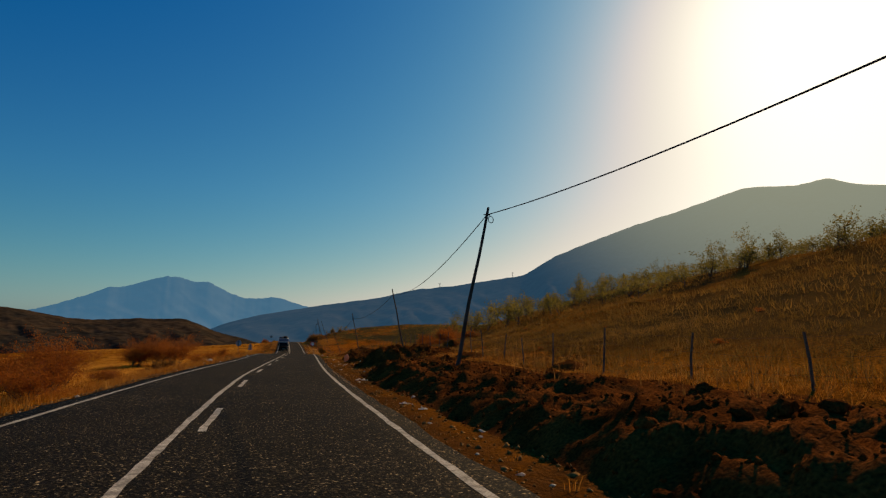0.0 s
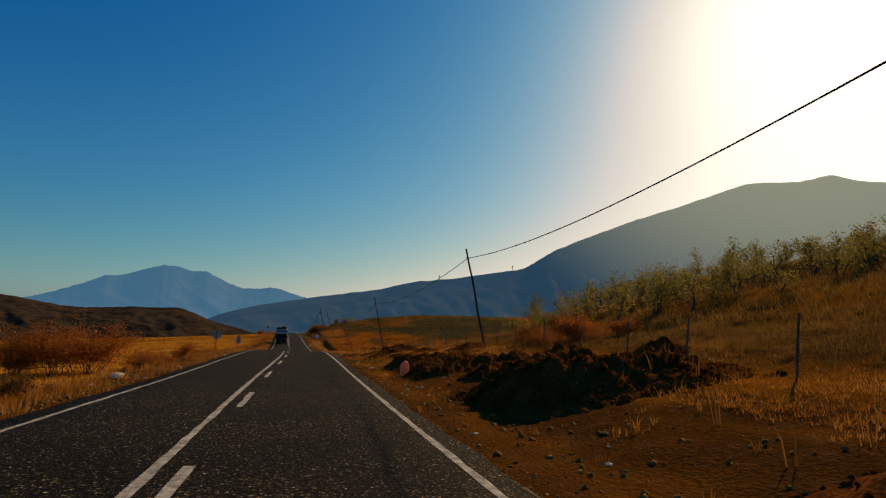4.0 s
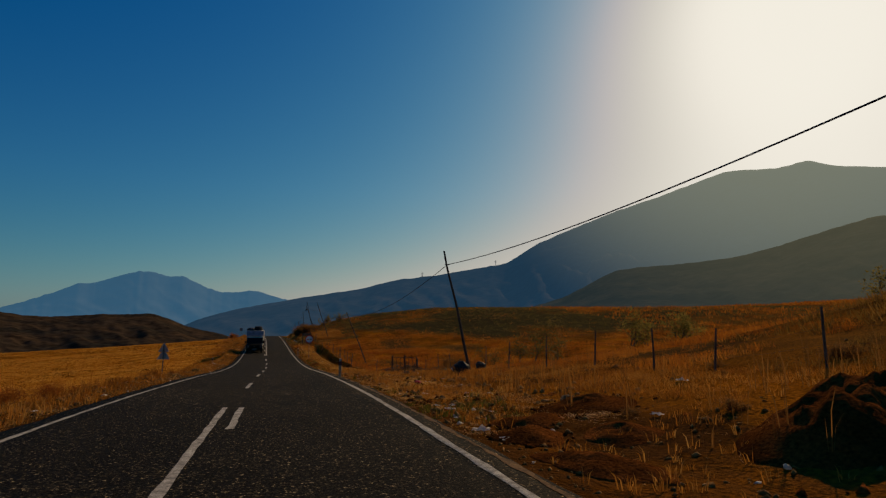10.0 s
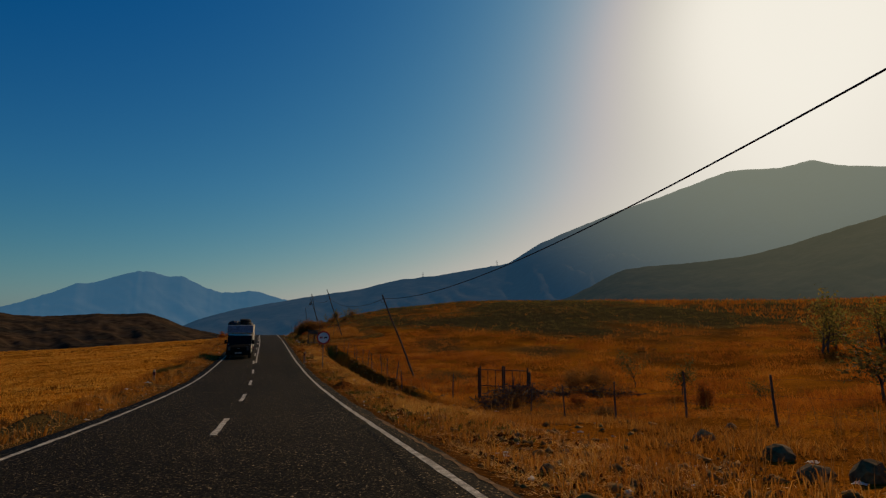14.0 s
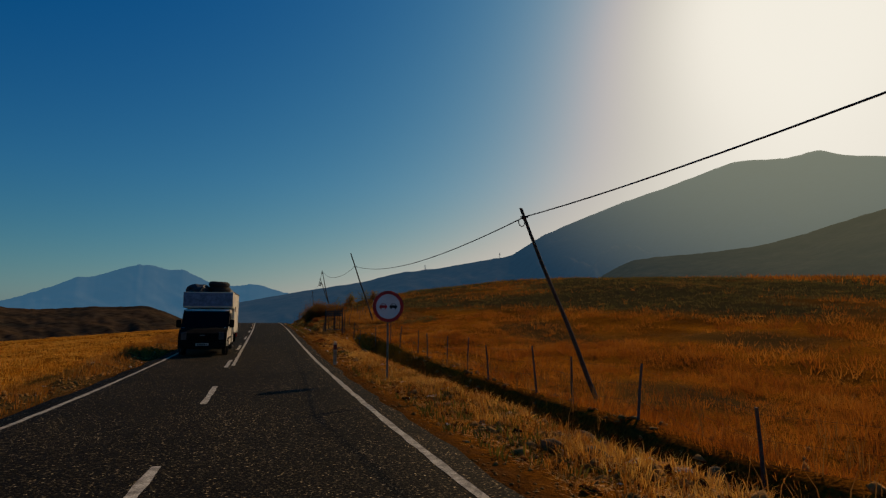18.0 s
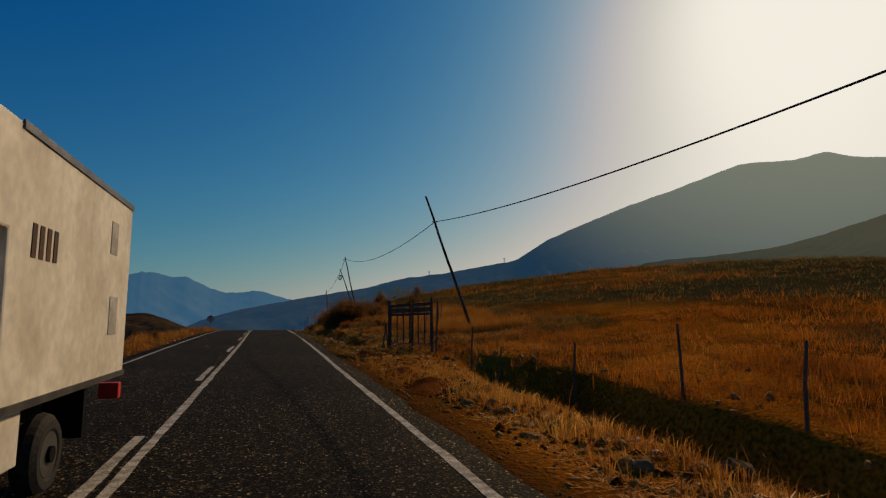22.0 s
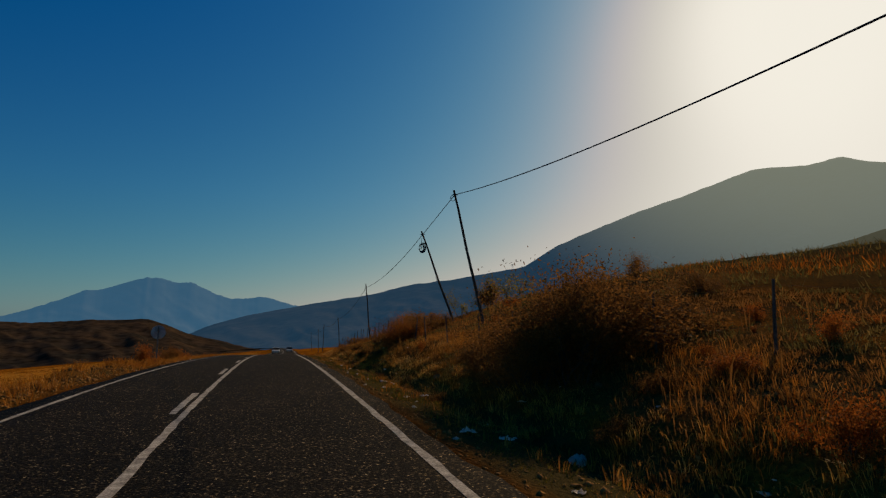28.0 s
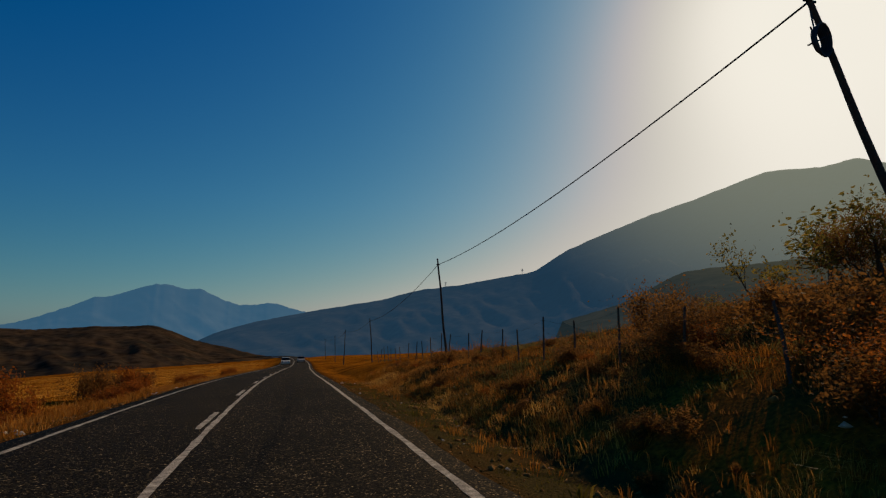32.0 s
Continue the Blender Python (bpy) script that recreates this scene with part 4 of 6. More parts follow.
# Black overlays on the white cab's front, pillars and bonnet stand in for shade.
part("front_shade", prism([(0.06, 0.36), (-0.02, 0.62), (0.02, 0.99), (0.27, 1.145), (0.62, 1.225), (0.64, 1.20), (0.32, 1.1), (0.1, 0.98), (0.06, 0.62), (0.12, 0.36)], -0.985, 0.985, 0.01), M_TRIM_SHADE, cab, "black overlay painting the lower front's shade")
for s in (-1, 1):
    part("pillar_shade", prism([(0.60, 1.19), (0.64, 1.16), (1.36, 1.97), (1.31, 2.005)], min(0.925 * s, 0.985 * s), max(0.925 * s, 0.985 * s)), M_TRIM_SHADE, cab)
part("bonnet_shade", prism([(-0.022, 1.0), (0.05, 0.98), (0.62, 1.2), (0.60, 1.245), (0.27, 1.16)], -0.80, 0.80), M_TRIM_SHADE, cab, "black overlay painting the bonnet's shade")
part("grille", box(-0.62, 0.62, -0.045, 0.02, 0.62, 0.99, 0.02), M_TRIM_SHADE, cab)
part("badge", box(-0.11, 0.11, -0.062, -0.04, 0.88, 0.93, 0.008), M_STEEL, cab)
part("bumper", box(-0.98, 0.98, -0.09, 0.12, 0.34, 0.62, 0.04), M_TRIM_SHADE, cab)
plate = part("number_plate", box(-0.26, 0.26, -0.102, -0.092, 0.46, 0.57), M_SIGN_BACK, cab)
for k in range(6):
    part("plate_bar", box(-0.2 + 0.07 * k, -0.15 + 0.07 * k, -0.106, -0.1025, 0.485, 0.545), M_BLACK, plate)
for s in (-1, 1):
    part("headlamp", placed(prism([(-0.12, -0.16), (0.12, -0.16), (0.10, 0.16), (-0.12, 0.20)], -0.03, 0.12, 0.02, axis="y"), Matrix.Translation((0.77 * s, 0.02, 0.86)) @ Matrix.Diagonal((s, 1, 1, 1))), M_LAMP, cab)
    mirror = part("mirror", box(1.12 * s - 0.10, 1.12 * s + 0.10, 0.86, 0.98, 1.22, 1.58, 0.04), M_TRIM_SHADE, cab)
    part("mirror_arm", tube((0.95 * s, 0.98, 1.3), (1.08 * s, 0.93, 1.36), 0.035, seg=8), M_TRIM_SHADE, mirror)
    x0, x1 = (0.972 * s, 0.985 * s) if s > 0 else (0.985 * s, 0.972 * s)
    part("front_window", prism([(1.0, 1.34), (1.78, 1.34), (1.78, 1.88), (1.42, 1.88)], x0, x1), M_SCREEN, cab)
    part("rear_window", prism([(1.92, 1.34), (2.72, 1.34), (2.70, 1.88), (1.92, 1.88)], x0, x1), M_SCREEN, cab)
    part("door_handle", box(min(x0, x1) - 0.006, max(x0, x1) + 0.012, 1.62, 1.8, 1.16, 1.2, 0.004), M_TRIM_SHADE, cab)
    part("side_strip", box(min(x0, x1) - 0.004, max(x0, x1) + 0.006, 1.25, 3.0, 0.70, 0.78), M_TRIM_SHADE, cab)
    part("side_lamp", box(min(x0, x1) - 0.004, max(x0, x1) + 0.008, 0.62, 0.78, 1.08, 1.14), M_TRIM_SHADE, cab)
    part("arch", placed(disc(0.42, -0.02, 0.02, 28, 0.36), pose(0.975 * s, 0.86, 0.36, 0, 0, 90)), M_TRIM_SHADE, cab)
for y in (0.86, 4.6):
    for s in (-1, 1):
        bm = placed(ring(0.25, 0.105, 28, 10), pose(0.86 * s, y, 0.355, 0, 90, 0) @ Matrix.Diagonal((1, 1, 1.0, 1)))
        wheel = part("wheel", bm, M_TYRE, van, "worn black tyre")
        part("rim", placed(disc(0.19, -0.02, 0.02, 24), pose(0.93 * s, y, 0.355, 0, 0, 90)), M_STEEL, wheel)
        part("hub_cap", placed(disc(0.07, -0.03, 0.03, 16), pose(0.95 * s, y, 0.355, 0, 0, 90)), M_TRIM_SHADE, wheel)
part("chassis", box(-0.45, 0.45, 2.6, 6.3, 0.5, 0.72, 0.02), M_TRIM_SHADE, van)
boxy = part("cargo_box", prism([(1.62, 2.12), (1.55, 2.85), (6.35, 2.88), (6.35, 0.88), (3.18, 0.88), (3.12, 2.1)], -1.08, 1.08, 0.02), M_BOX, van)
# Banner widened across the box front, so its colour also stands for shade.
part("front_banner", prism([(1.575, 2.2), (1.59, 2.2), (1.53, 2.81), (1.515, 2.81)], -1.07, 1.07), material("blue_grey_banner", (0.16, 0.22, 0.32), 0.6, 0.3, 12.0, 0.1, 3.0, (0.10, 0.14, 0.2)), boxy, "faded blue-grey front panel")
for y0, y1, z0, z1 in ((5.5, 5.75, 2.2, 2.55), (5.6, 5.9, 1.35, 1.75)):
    part("side_patch", box(1.081, 1.087, y0, y1, z0, z1), M_SIGN_BACK, boxy, "grey square patch")
for k in range(4):
    part("letter_bar", box(1.081, 1.086, 3.5 + 0.14 * k, 3.58 + 0.14 * k, 1.95, 2.2), M_RUST, boxy, "brown bar of worn lettering")
for z in (0.9, 2.84):
    part("edge_trim", box(1.078, 1.095, 3.2, 6.35, z - 0.03, z + 0.03), M_STEEL, boxy)
part("tool_locker", box(0.75, 1.02, 3.3, 3.75, 0.45, 0.86, 0.015), M_VAN, van)
part("mudguard", box(0.72, 1.06, 5.05, 5.12, 0.4, 0.85), M_TRIM_SHADE, van)
part("rear_lamp", box(0.85, 1.06, 6.3, 6.42, 0.6, 0.78, 0.01), M_RED, van)
for x, y, r, t in ((0.38, 2.6, 0.36, 0.16), (0.36, 2.55, 0.34, 0.15)):
    tyre_z = 3.02 if t > 0.155 else 3.24
    part("spare_tyre", placed(ring(r, t, 30, 12), pose(x, y, tyre_z, 4, 3, 0)), M_TYRE, van, "large black tyre lying on the roof")
for x, y, a, b, h in ((-0.55, 2.3, 0.5, 0.7, 0.34), (0.2, 4.2, 0.8, 1.0, 0.26), (-0.5, 4.6, 0.5, 1.1, 0.3)):
    bm = bmesh.new()
    bmesh.ops.create_icosphere(bm, subdivisions=3, radius=1)
    for v in bm.verts:
        k = 1 + 0.35 * (noise.noise(v.co * 2.2 + Vector((x, y, 3))))
        v.co = Vector((v.co.x * a * k, v.co.y * b * k, max(-0.05, v.co.z * h * k)))
    part("tarpaulin_sack", placed(bm, Matrix.Translation((x, y, 2.9))), M_TARP, van, "dark tarpaulin bundle")


def far_car(x, y, mat, label):
    ob = thing("car", Matrix.Translation((x, y, float(road_z(y)))), label, "car")
    body = part("body", prism([(0, 0.3), (0.0, 0.75), (0.9, 0.92), (4.1, 0.95), (4.2, 0.35)], -0.86, 0.86, 0.05), mat, ob)
    part("cabin", prism([(0.95, 0.9), (1.55, 1.42), (3.2, 1.44), (3.9, 0.92)], -0.75, 0.75, 0.05), M_SCREEN, ob)
    part("roof", box(-0.72, 0.72, 1.6, 3.15, 1.42, 1.47, 0.02), mat, ob)
    for s in (-1, 1):
        part("headlamp", box(0.6 * s - 0.16, 0.6 * s + 0.16, -0.03, 0.05, 0.58, 0.74, 0.02), M_LAMP, body)
        for yy in (0.8, 3.3):
            part("wheel", placed(ring(0.2, 0.1, 18, 8), pose(0.76 * s, yy, 0.3, 0, 90, 0)), M_TYRE, ob)


far_car(float(road_x(322)) - 2.7, 322, M_VAN, "white oncoming car far down the road")
far_car(float(road_x(345)) + 0.4, 345, M_SIGN_BACK, "grey car far down the road")


# ---------------------------------------------------------------- shrubs and trees
def limbs(rng, stems, height, spread, base_r, forks, lift):
    """Tapered stems with forks: points of the wood, its faces, and places for leaves."""
    verts, tris, spots = [], [], []

    def run(p, way, length, r, depth):
        steps, here, n0 = (4, 3, 2)[min(depth, 2)], p.copy(), None
        for k in range(steps + 1):
            u = k / steps
            rr = r * (1 - 0.75 * u)
            side = np.cross(way, [0.3, 0.2, 1.0])
            side = side / (np.linalg.norm(side) + 1e-9)
            up = np.cross(side, way)
            n = len(verts)
            for a in (0, 2.09, 4.19):
                verts.append(here + rr * (math.cos(a) * side + math.sin(a) * up))
            if n0 is not None:
                for i in range(3):
                    j = (i + 1) % 3
                    tris.append((n0 + i, n0 + j, n + j))
                    tris.append((n0 + i, n + j, n + i))
            n0 = n
            if depth > 0 and k >= 1:
                spots.append(here.copy())
            if depth < forks and k in (2, 3, 4):
                for _ in range(2 if depth == 0 else 1):
                    w = way + rng.normal(0, 0.55, 3) + np.array([0, 0, lift * 0.2])
                    run(here.copy(), w / np.linalg.norm(w), length * rng.uniform(0.4, 0.65), rr * 0.7, depth + 1)
            way = way + rng.normal(0, 0.14, 3) + np.array([0, 0, lift * 0.10])
            way = way / np.linalg.norm(way)
            here = here + way * length / steps

    for _ in range(stems):
        a, tilt = rng.uniform(0, 2 * math.pi), rng.uniform(0.05, spread)
        way = np.array([math.sin(tilt) * math.cos(a), math.sin(tilt) * math.sin(a), math.cos(tilt)])
        start = np.array([rng.normal(0, 0.06 * stems**0.5), rng.normal(0, 0.06 * stems**0.5), -0.1])
        run(start if stems > 1 else np.array([0, 0, -0.1]), way, height * rng.uniform(0.65, 1.0), base_r, 0)
    return np.array(verts), np.array(tris), np.array(spots)


def leaves(rng, spots, per, size, scatter):
    """Small folded leaves strewn round the given places."""
    c = np.repeat(spots, per, 0) + rng.normal(0, scatter, (len(spots) * per, 3))
    n = len(c)
    a, b = rng.normal(0, 1, (n, 3)), rng.normal(0, 1, (n, 3))
    a /= np.linalg.norm(a, axis=1, keepdims=True)
    b -= a * (a * b).sum(1, keepdims=True)
    b /= np.linalg.norm(b, axis=1, keepdims=True)
    s = size * rng.uniform(0.6, 1.4, (n, 1))
    v = np.stack([c - a * s, c + b * s * 0.5, c + a * s, c - b * s * 0.5], 1).reshape(-1, 3)
    k = np.arange(n)[:, None] * 4
    return v, np.concatenate([k + [0, 1, 2], k + [0, 2, 3]], 0)


def plant(name, seed, stems, height, spread, base_r, forks, lift, per, size, scatter, leaf_mat, label, category, group, wood_name, crown_name):
    rng = np.random.RandomState(seed)
    wv, wt, spots = limbs(rng, stems, height, spread, base_r, forks, lift)
    ob = thing(name, Matrix.Translation((0, -200, -50)), label, category, group)
    for n, v, t, m in ((wood_name, wv, wt, M_BARK), (crown_name, *leaves(rng, spots, per, size, scatter), leaf_mat)):
        p = new(n, fast_mesh(n, v, t, m))
        p.parent = ob
    return ob


used = set()


def put(ob, x, y, scale=1.0, turn=0.0, sink=0.0):
    m = Matrix.Translation((x, y, floor_at(x, y) - sink)) @ pose(0, 0, 0, 0, 0, turn) @ Matrix.Diagonal((scale * (1 + 0.22 * math.sin(9 * x + y)), scale * (1 + 0.22 * math.cos(7 * y)), scale * (0.9 + 0.2 * math.sin(5 * x + 3 * y)), 1))
    if ob.name in used:
        return copy_thing(ob, m)
    used.add(ob.name)
    ob.matrix_basis = m
    return ob


random.seed(21)
ORCHARD = [plant("orchard_tree", 40 + k, 2 + k % 2, 2.35, 0.6, 0.075, 2, 0.3, 8, 0.088, 0.19, M_LEAF_TREE, "small orchard tree with thinning olive-brown leaves on the slope", "tree", "orchard trees", "trunk", "crown") for k in range(5)]
n = 0
for row in range(11):
    for k in range(-6, 24):
        d = 19.5 + 4.0 * row + random.uniform(-0.9, 0.9)
        y = 28 + 3.1 * k + random.uniform(-1.0, 1.0)
        if y < 67 - 0.95 * d or y > (72 if row < 2 else 82 if row < 4 else 90) - 0.1 * d or random.random() < 0.1:
            continue
        put(ORCHARD[n % 5], float(road_x(y)) + d, y, random.uniform(0.75, 1.08), random.uniform(0, 360))
        n += 1
for x, y, s in ((14.2, 58.0, 0.8), (16.0, 62.5, 0.7), (42.0, 121.0, 1.5), (45.6, 122.4, 1.7), (49.2, 121.4, 1.6), (53.0, 124.0, 1.6)):
    put(ORCHARD[n % 5], x, y, s, random.uniform(0, 360))
    n += 1
YOUNG = [plant("young_tree", 52 + k, 1, 1.9, 0.3, 0.05, 2, 0.15, 15, 0.06, 0.2, M_OLIVE, "slender young tree with a sparse flat crown in the field", "tree", "young trees", "trunk", "crown") for k in range(3)]
for k, (x, y, size) in enumerate(((17.3, 98.6, 1.15), (16.4, 94.4, 1.1), (15.9, 90.4, 1.05), (19.8, 109.9, 0.9), (21.5, 116.0, 0.8), (19.0, 104.5, 0.6))):
    put(YOUNG[k % 3], x, y, size, 67 * k)
for x, y, s in ((17.2, 216.4, 1.35), (14.4, 212.8, 0.8), (13.0, 215.2, 0.7), (24.0, 230.0, 0.9)):
    put(ORCHARD[n % 5], x, y, s, random.uniform(0, 360))
    n += 1

BUSH = [plant("autumn_bush", 70 + k, 12, 0.95, 0.95, 0.018, 2, 0.3, 7, 0.042, 0.11, M_LEAF_BUSH, "dense rust-orange autumn bush on the road verge", "bush", "autumn bushes", "branchwork", "foliage") for k in range(3)]
SCRUB = [plant("dark_shrub", 90 + k, 13, 1.0, 1.0, 0.018, 2, 0.25, 7, 0.045, 0.12, M_LEAF_DARK, "dark brown leafy shrub on the roadside bank", "bush", "dark shrubs", "branchwork", "foliage") for k in range(3)]
TALL = [plant("tall_bush", 110 + k, 15, 1.55, 0.75, 0.02, 2, 0.25, 17, 0.030, 0.18, M_LEAF_DARK if k else M_LEAF_BUSH, "tall dense red-brown bush on the roadside bank", "bush", "tall bushes", "branchwork", "foliage") for k in range(3)]
for k, (x, y, s) in enumerate(((6.4, 186.4, 1.0), (7.2, 186.9, 1.2), (6.5, 187.6, 1.1), (7.9, 187.5, 1.15), (5.8, 187.2, 0.75), (6.9, 188.4, 0.95), (5.9, 190.6, 0.55), (6.4, 191.4, 0.55), (7.2, 190.4, 0.65), (6.8, 205.7, 0.8), (7.4, 206.6, 0.72),
                              (8.0, 212.0, 0.72), (9.0, 213.0, 0.68), (14.6, 213.2, 0.85), (12.2, 50.6, 0.9), (13.4, 49.2, 0.95), (12.8, 52.4, 0.7), (17.0, 115.4, 0.85), (18.3, 114.9, 0.7), (14.0, 192.0, 0.6), (12.0, 196.0, 0.55), (16.0, 198.0, 0.55))):
    put(TALL[(0 if 200 < y < 207 or y < 60 else 1 + k % 2)], x, y, s, 37 * k, 0.08)
AUTUMN = [plant("autumn_thicket", 130 + k, 17, 1.75, 0.6, 0.02, 2, 0.2, 12, 0.036, 0.13, M_LEAF_BUSH, "large dense rust-orange autumn thicket beside the stubble field", "bush", "autumn thickets", "branchwork", "foliage") for k in range(2)]
for k, (x, y, s) in enumerate(((-11.4, 56.4, 1.35), (-12.8, 56.0, 1.15), (-10.4, 57.6, 1.0), (-13.6, 57.8, 0.95), (-8.9, 61.4, 0.45), (-9.6, 27.4, 0.85), (-10.6, 31.0, 0.95), (-11.8, 29.2, 0.95),
                              (-9.0, 23.4, 0.6), (-12.4, 33.0, 0.9), (-9.4, 34.0, 0.5), (-8.7, 89.5, 0.55), (-9.6, 87.2, 0.45))):
    put(AUTUMN[k % 2], x, y, s, 53 * k, 0.08)
n = 0
BUSH_LEFT = [
    (-6.8, 55.5, 0.85), (-7.6, 62.0, 0.8), (-7.1, 67.0, 1.0), (-7.9, 68.6, 0.9), (-8.0, 80.5, 1.0), (-7.6, 87.0, 0.7), (-6.9, 96.0, 0.6), (-8.0, 222, 1.2),
    (-9.5, 226, 1.5), (-7.6, 232, 1.3), (-8.8, 240, 1.6), (-10.5, 247, 1.8), (-7.4, 251, 1.3), (-8.0, 262, 1.5), (-7.0, 275, 1.4), (-7.4, 290, 1.6)]
BUSH_FIELD = [
    (9.5, 38.0, 0.9), (12.0, 52.5, 1.3), (13.5, 49.5, 1.5), (14.9, 47.5, 1.4), (16.0, 104.0, 0.9), (14.4, 110.0, 0.8)]
BUSH_BANK = [
    (6.9, 206.2, 1.2), (7.4, 206.9, 1.1), (9.8, 192.6, 1.5), (8.9, 191.8, 1.1), (8.2, 212.0, 0.9), (12.6, 204.5, 1.0), (7.6, 183.6, 0.8), (5.6, 178.5, 0.6),
    (6.2, 180.6, 0.7)]
for x, y, s in BUSH_LEFT + BUSH_FIELD + BUSH_BANK:
    put(BUSH[n % 3], x, y, s * (0.72 if x > 0 else 0.98 if y < 70 else 0.8), random.uniform(0, 360), 0.05)
    n += 1
n = 0
SCRUB_LEFT = [
    (-8.4, 44.0, 0.8), (-8.8, 74.5, 0.8), (-9.5, 236, 1.4), (-11.5, 256, 1.8), (-9.0, 270, 1.5)]
SCRUB_FIELD = [
    (15.8, 56.0, 1.4), (12.6, 71.0, 0.9), (6.6, 70.2, 0.55), (8.4, 66.4, 0.6), (13.0, 105.8, 0.9), (13.8, 112.4, 0.7), (12.0, 111.6, 0.6), (7.4, 68.6, 0.6)]
SCRUB_BANK = [
    (7.2, 188.8, 1.0), (9.4, 187.6, 1.1), (5.7, 190.6, 0.8), (6.1, 204.0, 0.9), (7.5, 205.6, 1.1), (5.6, 211.6, 0.8), (6.8, 213.8, 1.0), (9.0, 206.4, 1.0),
    (8.0, 217.0, 1.0), (6.4, 219.0, 0.8), (10.5, 212.0, 1.2), (9.6, 222.0, 1.0), (6.2, 172.0, 0.5), (7.4, 175.5, 0.6), (6.4, 150.2, 0.45), (6.6, 184.2, 0.8),
    (5.8, 188.6, 0.9), (8.0, 190.2, 1.2), (6.4, 193.4, 1.0), (9.4, 192.2, 1.3), (10.4, 190.6, 1.3), (5.4, 205.4, 0.9), (6.4, 206.8, 1.1), (5.2, 209.6, 0.9),
    (7.2, 210.8, 1.3), (8.4, 209.0, 1.3), (5.8, 215.6, 1.1), (7.4, 216.0, 1.2), (9.6, 215.0, 1.4), (5.4, 222.0, 1.0), (7.6, 224.0, 1.1), (7.0, 227, 0.9),
    (8.4, 231, 1.0), (6.8, 240, 0.8)]
for x, y, s in SCRUB_LEFT + SCRUB_FIELD + SCRUB_BANK:
    put(SCRUB[n % 3], x, y, s * (0.58 if x > 0 else 0.8), random.uniform(0, 360), 0.05)
    n += 1


# cut brushwood piled beside the field gate
def brush_pile(x0, y0, x1, y1, high, count, seed):
    rng = np.random.RandomState(seed)
    mx, my = (x0 + x1) / 2, (y0 + y1) / 2
    pile = thing("brush_pile", Matrix.Translation((mx, my, floor_at(mx, my))), "dark pile of cut brushwood beside the field gate", "brushwood", "brush piles")
    bm = bmesh.new()
    for k in range(count):
        u = rng.uniform(0, 1)
        x, y = x0 + (x1 - x0) * u + rng.normal(0, 0.3), y0 + (y1 - y0) * u + rng.normal(0, 0.3)
        z = floor_at(x, y) + high * rng.uniform(0, 1) * math.sin(math.pi * min(0.95, u + 0.12)) ** 0.6
        way = Vector((rng.normal(0, 1), rng.normal(0, 1), rng.normal(0.15, 0.4))).normalized() * rng.uniform(0.35, 0.9)
        a = Vector((x - mx, y - my, z - floor_at(mx, my)))
        tube(a - way / 2, a + way / 2, rng.uniform(0.012, 0.03), 0.006, 4, bm)
    part("brushwood", bm, M_BARK, pile)
    u = rng.uniform(0.05, 0.95, 420)
    spots = np.stack([(x1 - x0) * (u - 0.5) + rng.normal(0, 0.25, 420), (y1 - y0) * (u - 0.5) + rng.normal(0, 0.25, 420), 0.8 * high * rng.rand(420)], -1)
    new("foliage", fast_mesh("foliage", *leaves(rng, spots, 5, 0.045, 0.14), M_LEAF_DARK)).parent = pile


brush_pile(10.2, 110.8, 14.6, 114.2, 1.0, 420, 5)
brush_pile(14.6, 114.0, 19.4, 112.9, 0.55, 240, 6)


# low undergrowth scattered over the banks and verges
LOW_BUSH = [plant("low_bush", 150 + k, 6, 0.9, 1.0, 0.016, 2, 0.3, 6, 0.05, 0.13, M_LEAF_BUSH, "low rust-orange bush in dry grass", "bush", "low bushes", "branchwork", "foliage") for k in range(3)]
LOW_SCRUB = [plant("low_shrub", 160 + k, 6, 0.9, 1.05, 0.016, 2, 0.25, 6, 0.05, 0.13, M_LEAF_DARK, "low dark brown shrub in dry grass", "bush", "low shrubs", "branchwork", "foliage") for k in range(3)]
VERGE_SCRUB = [plant("verge_shrub", 170 + k, 6, 0.9, 1.05, 0.016, 2, 0.25, 6, 0.05, 0.13, M_LEAF_DARK, "low brown shrub between the road and the stubble field", "bush", "verge shrubs", "branchwork", "foliage") for k in range(3)]
HEDGE = [plant("hedge_shrub", 180 + k, 6, 0.9, 1.05, 0.016, 2, 0.25, 6, 0.05, 0.13, M_LEAF_DARK, "low dark shrub in a hedge line across the field", "bush", "hedge shrubs", "branchwork", "foliage") for k in range(2)]


def undergrowth(count, d0, d1, y0, y1, low, high, kinds, keep):
    rng = np.random.RandomState(int(y0 * 7 + d0 * 13 + 500))
    k = 0
    while k < count:
        y, d = rng.uniform(y0, y1), rng.uniform(d0, d1)
        x = float(road_x(y)) + d
        if fractal(x * 0.22, y * 0.22, 3) < keep:
            continue
        put(kinds[k % len(kinds)], x, y, rng.uniform(low, high), rng.uniform(0, 360), 0.04)
        k += 1


undergrowth(140, 4.6, 12, 162, 240, 0.28, 0.72, LOW_SCRUB + LOW_BUSH + LOW_SCRUB, -0.12)
undergrowth(46, 4.2, 5.9, 163, 215, 0.3, 0.6, LOW_SCRUB, -0.1)
undergrowth(70, 14, 60, 182, 280, 0.25, 0.6, LOW_SCRUB + LOW_BUSH[:1], -0.05)
undergrowth(38, 4.6, 13, 38, 76, 0.22, 0.5, LOW_SCRUB + LOW_BUSH[:1], -0.05)
undergrowth(46, 6, 26, 76, 114, 0.16, 0.4, LOW_BUSH + LOW_SCRUB, 0.0)
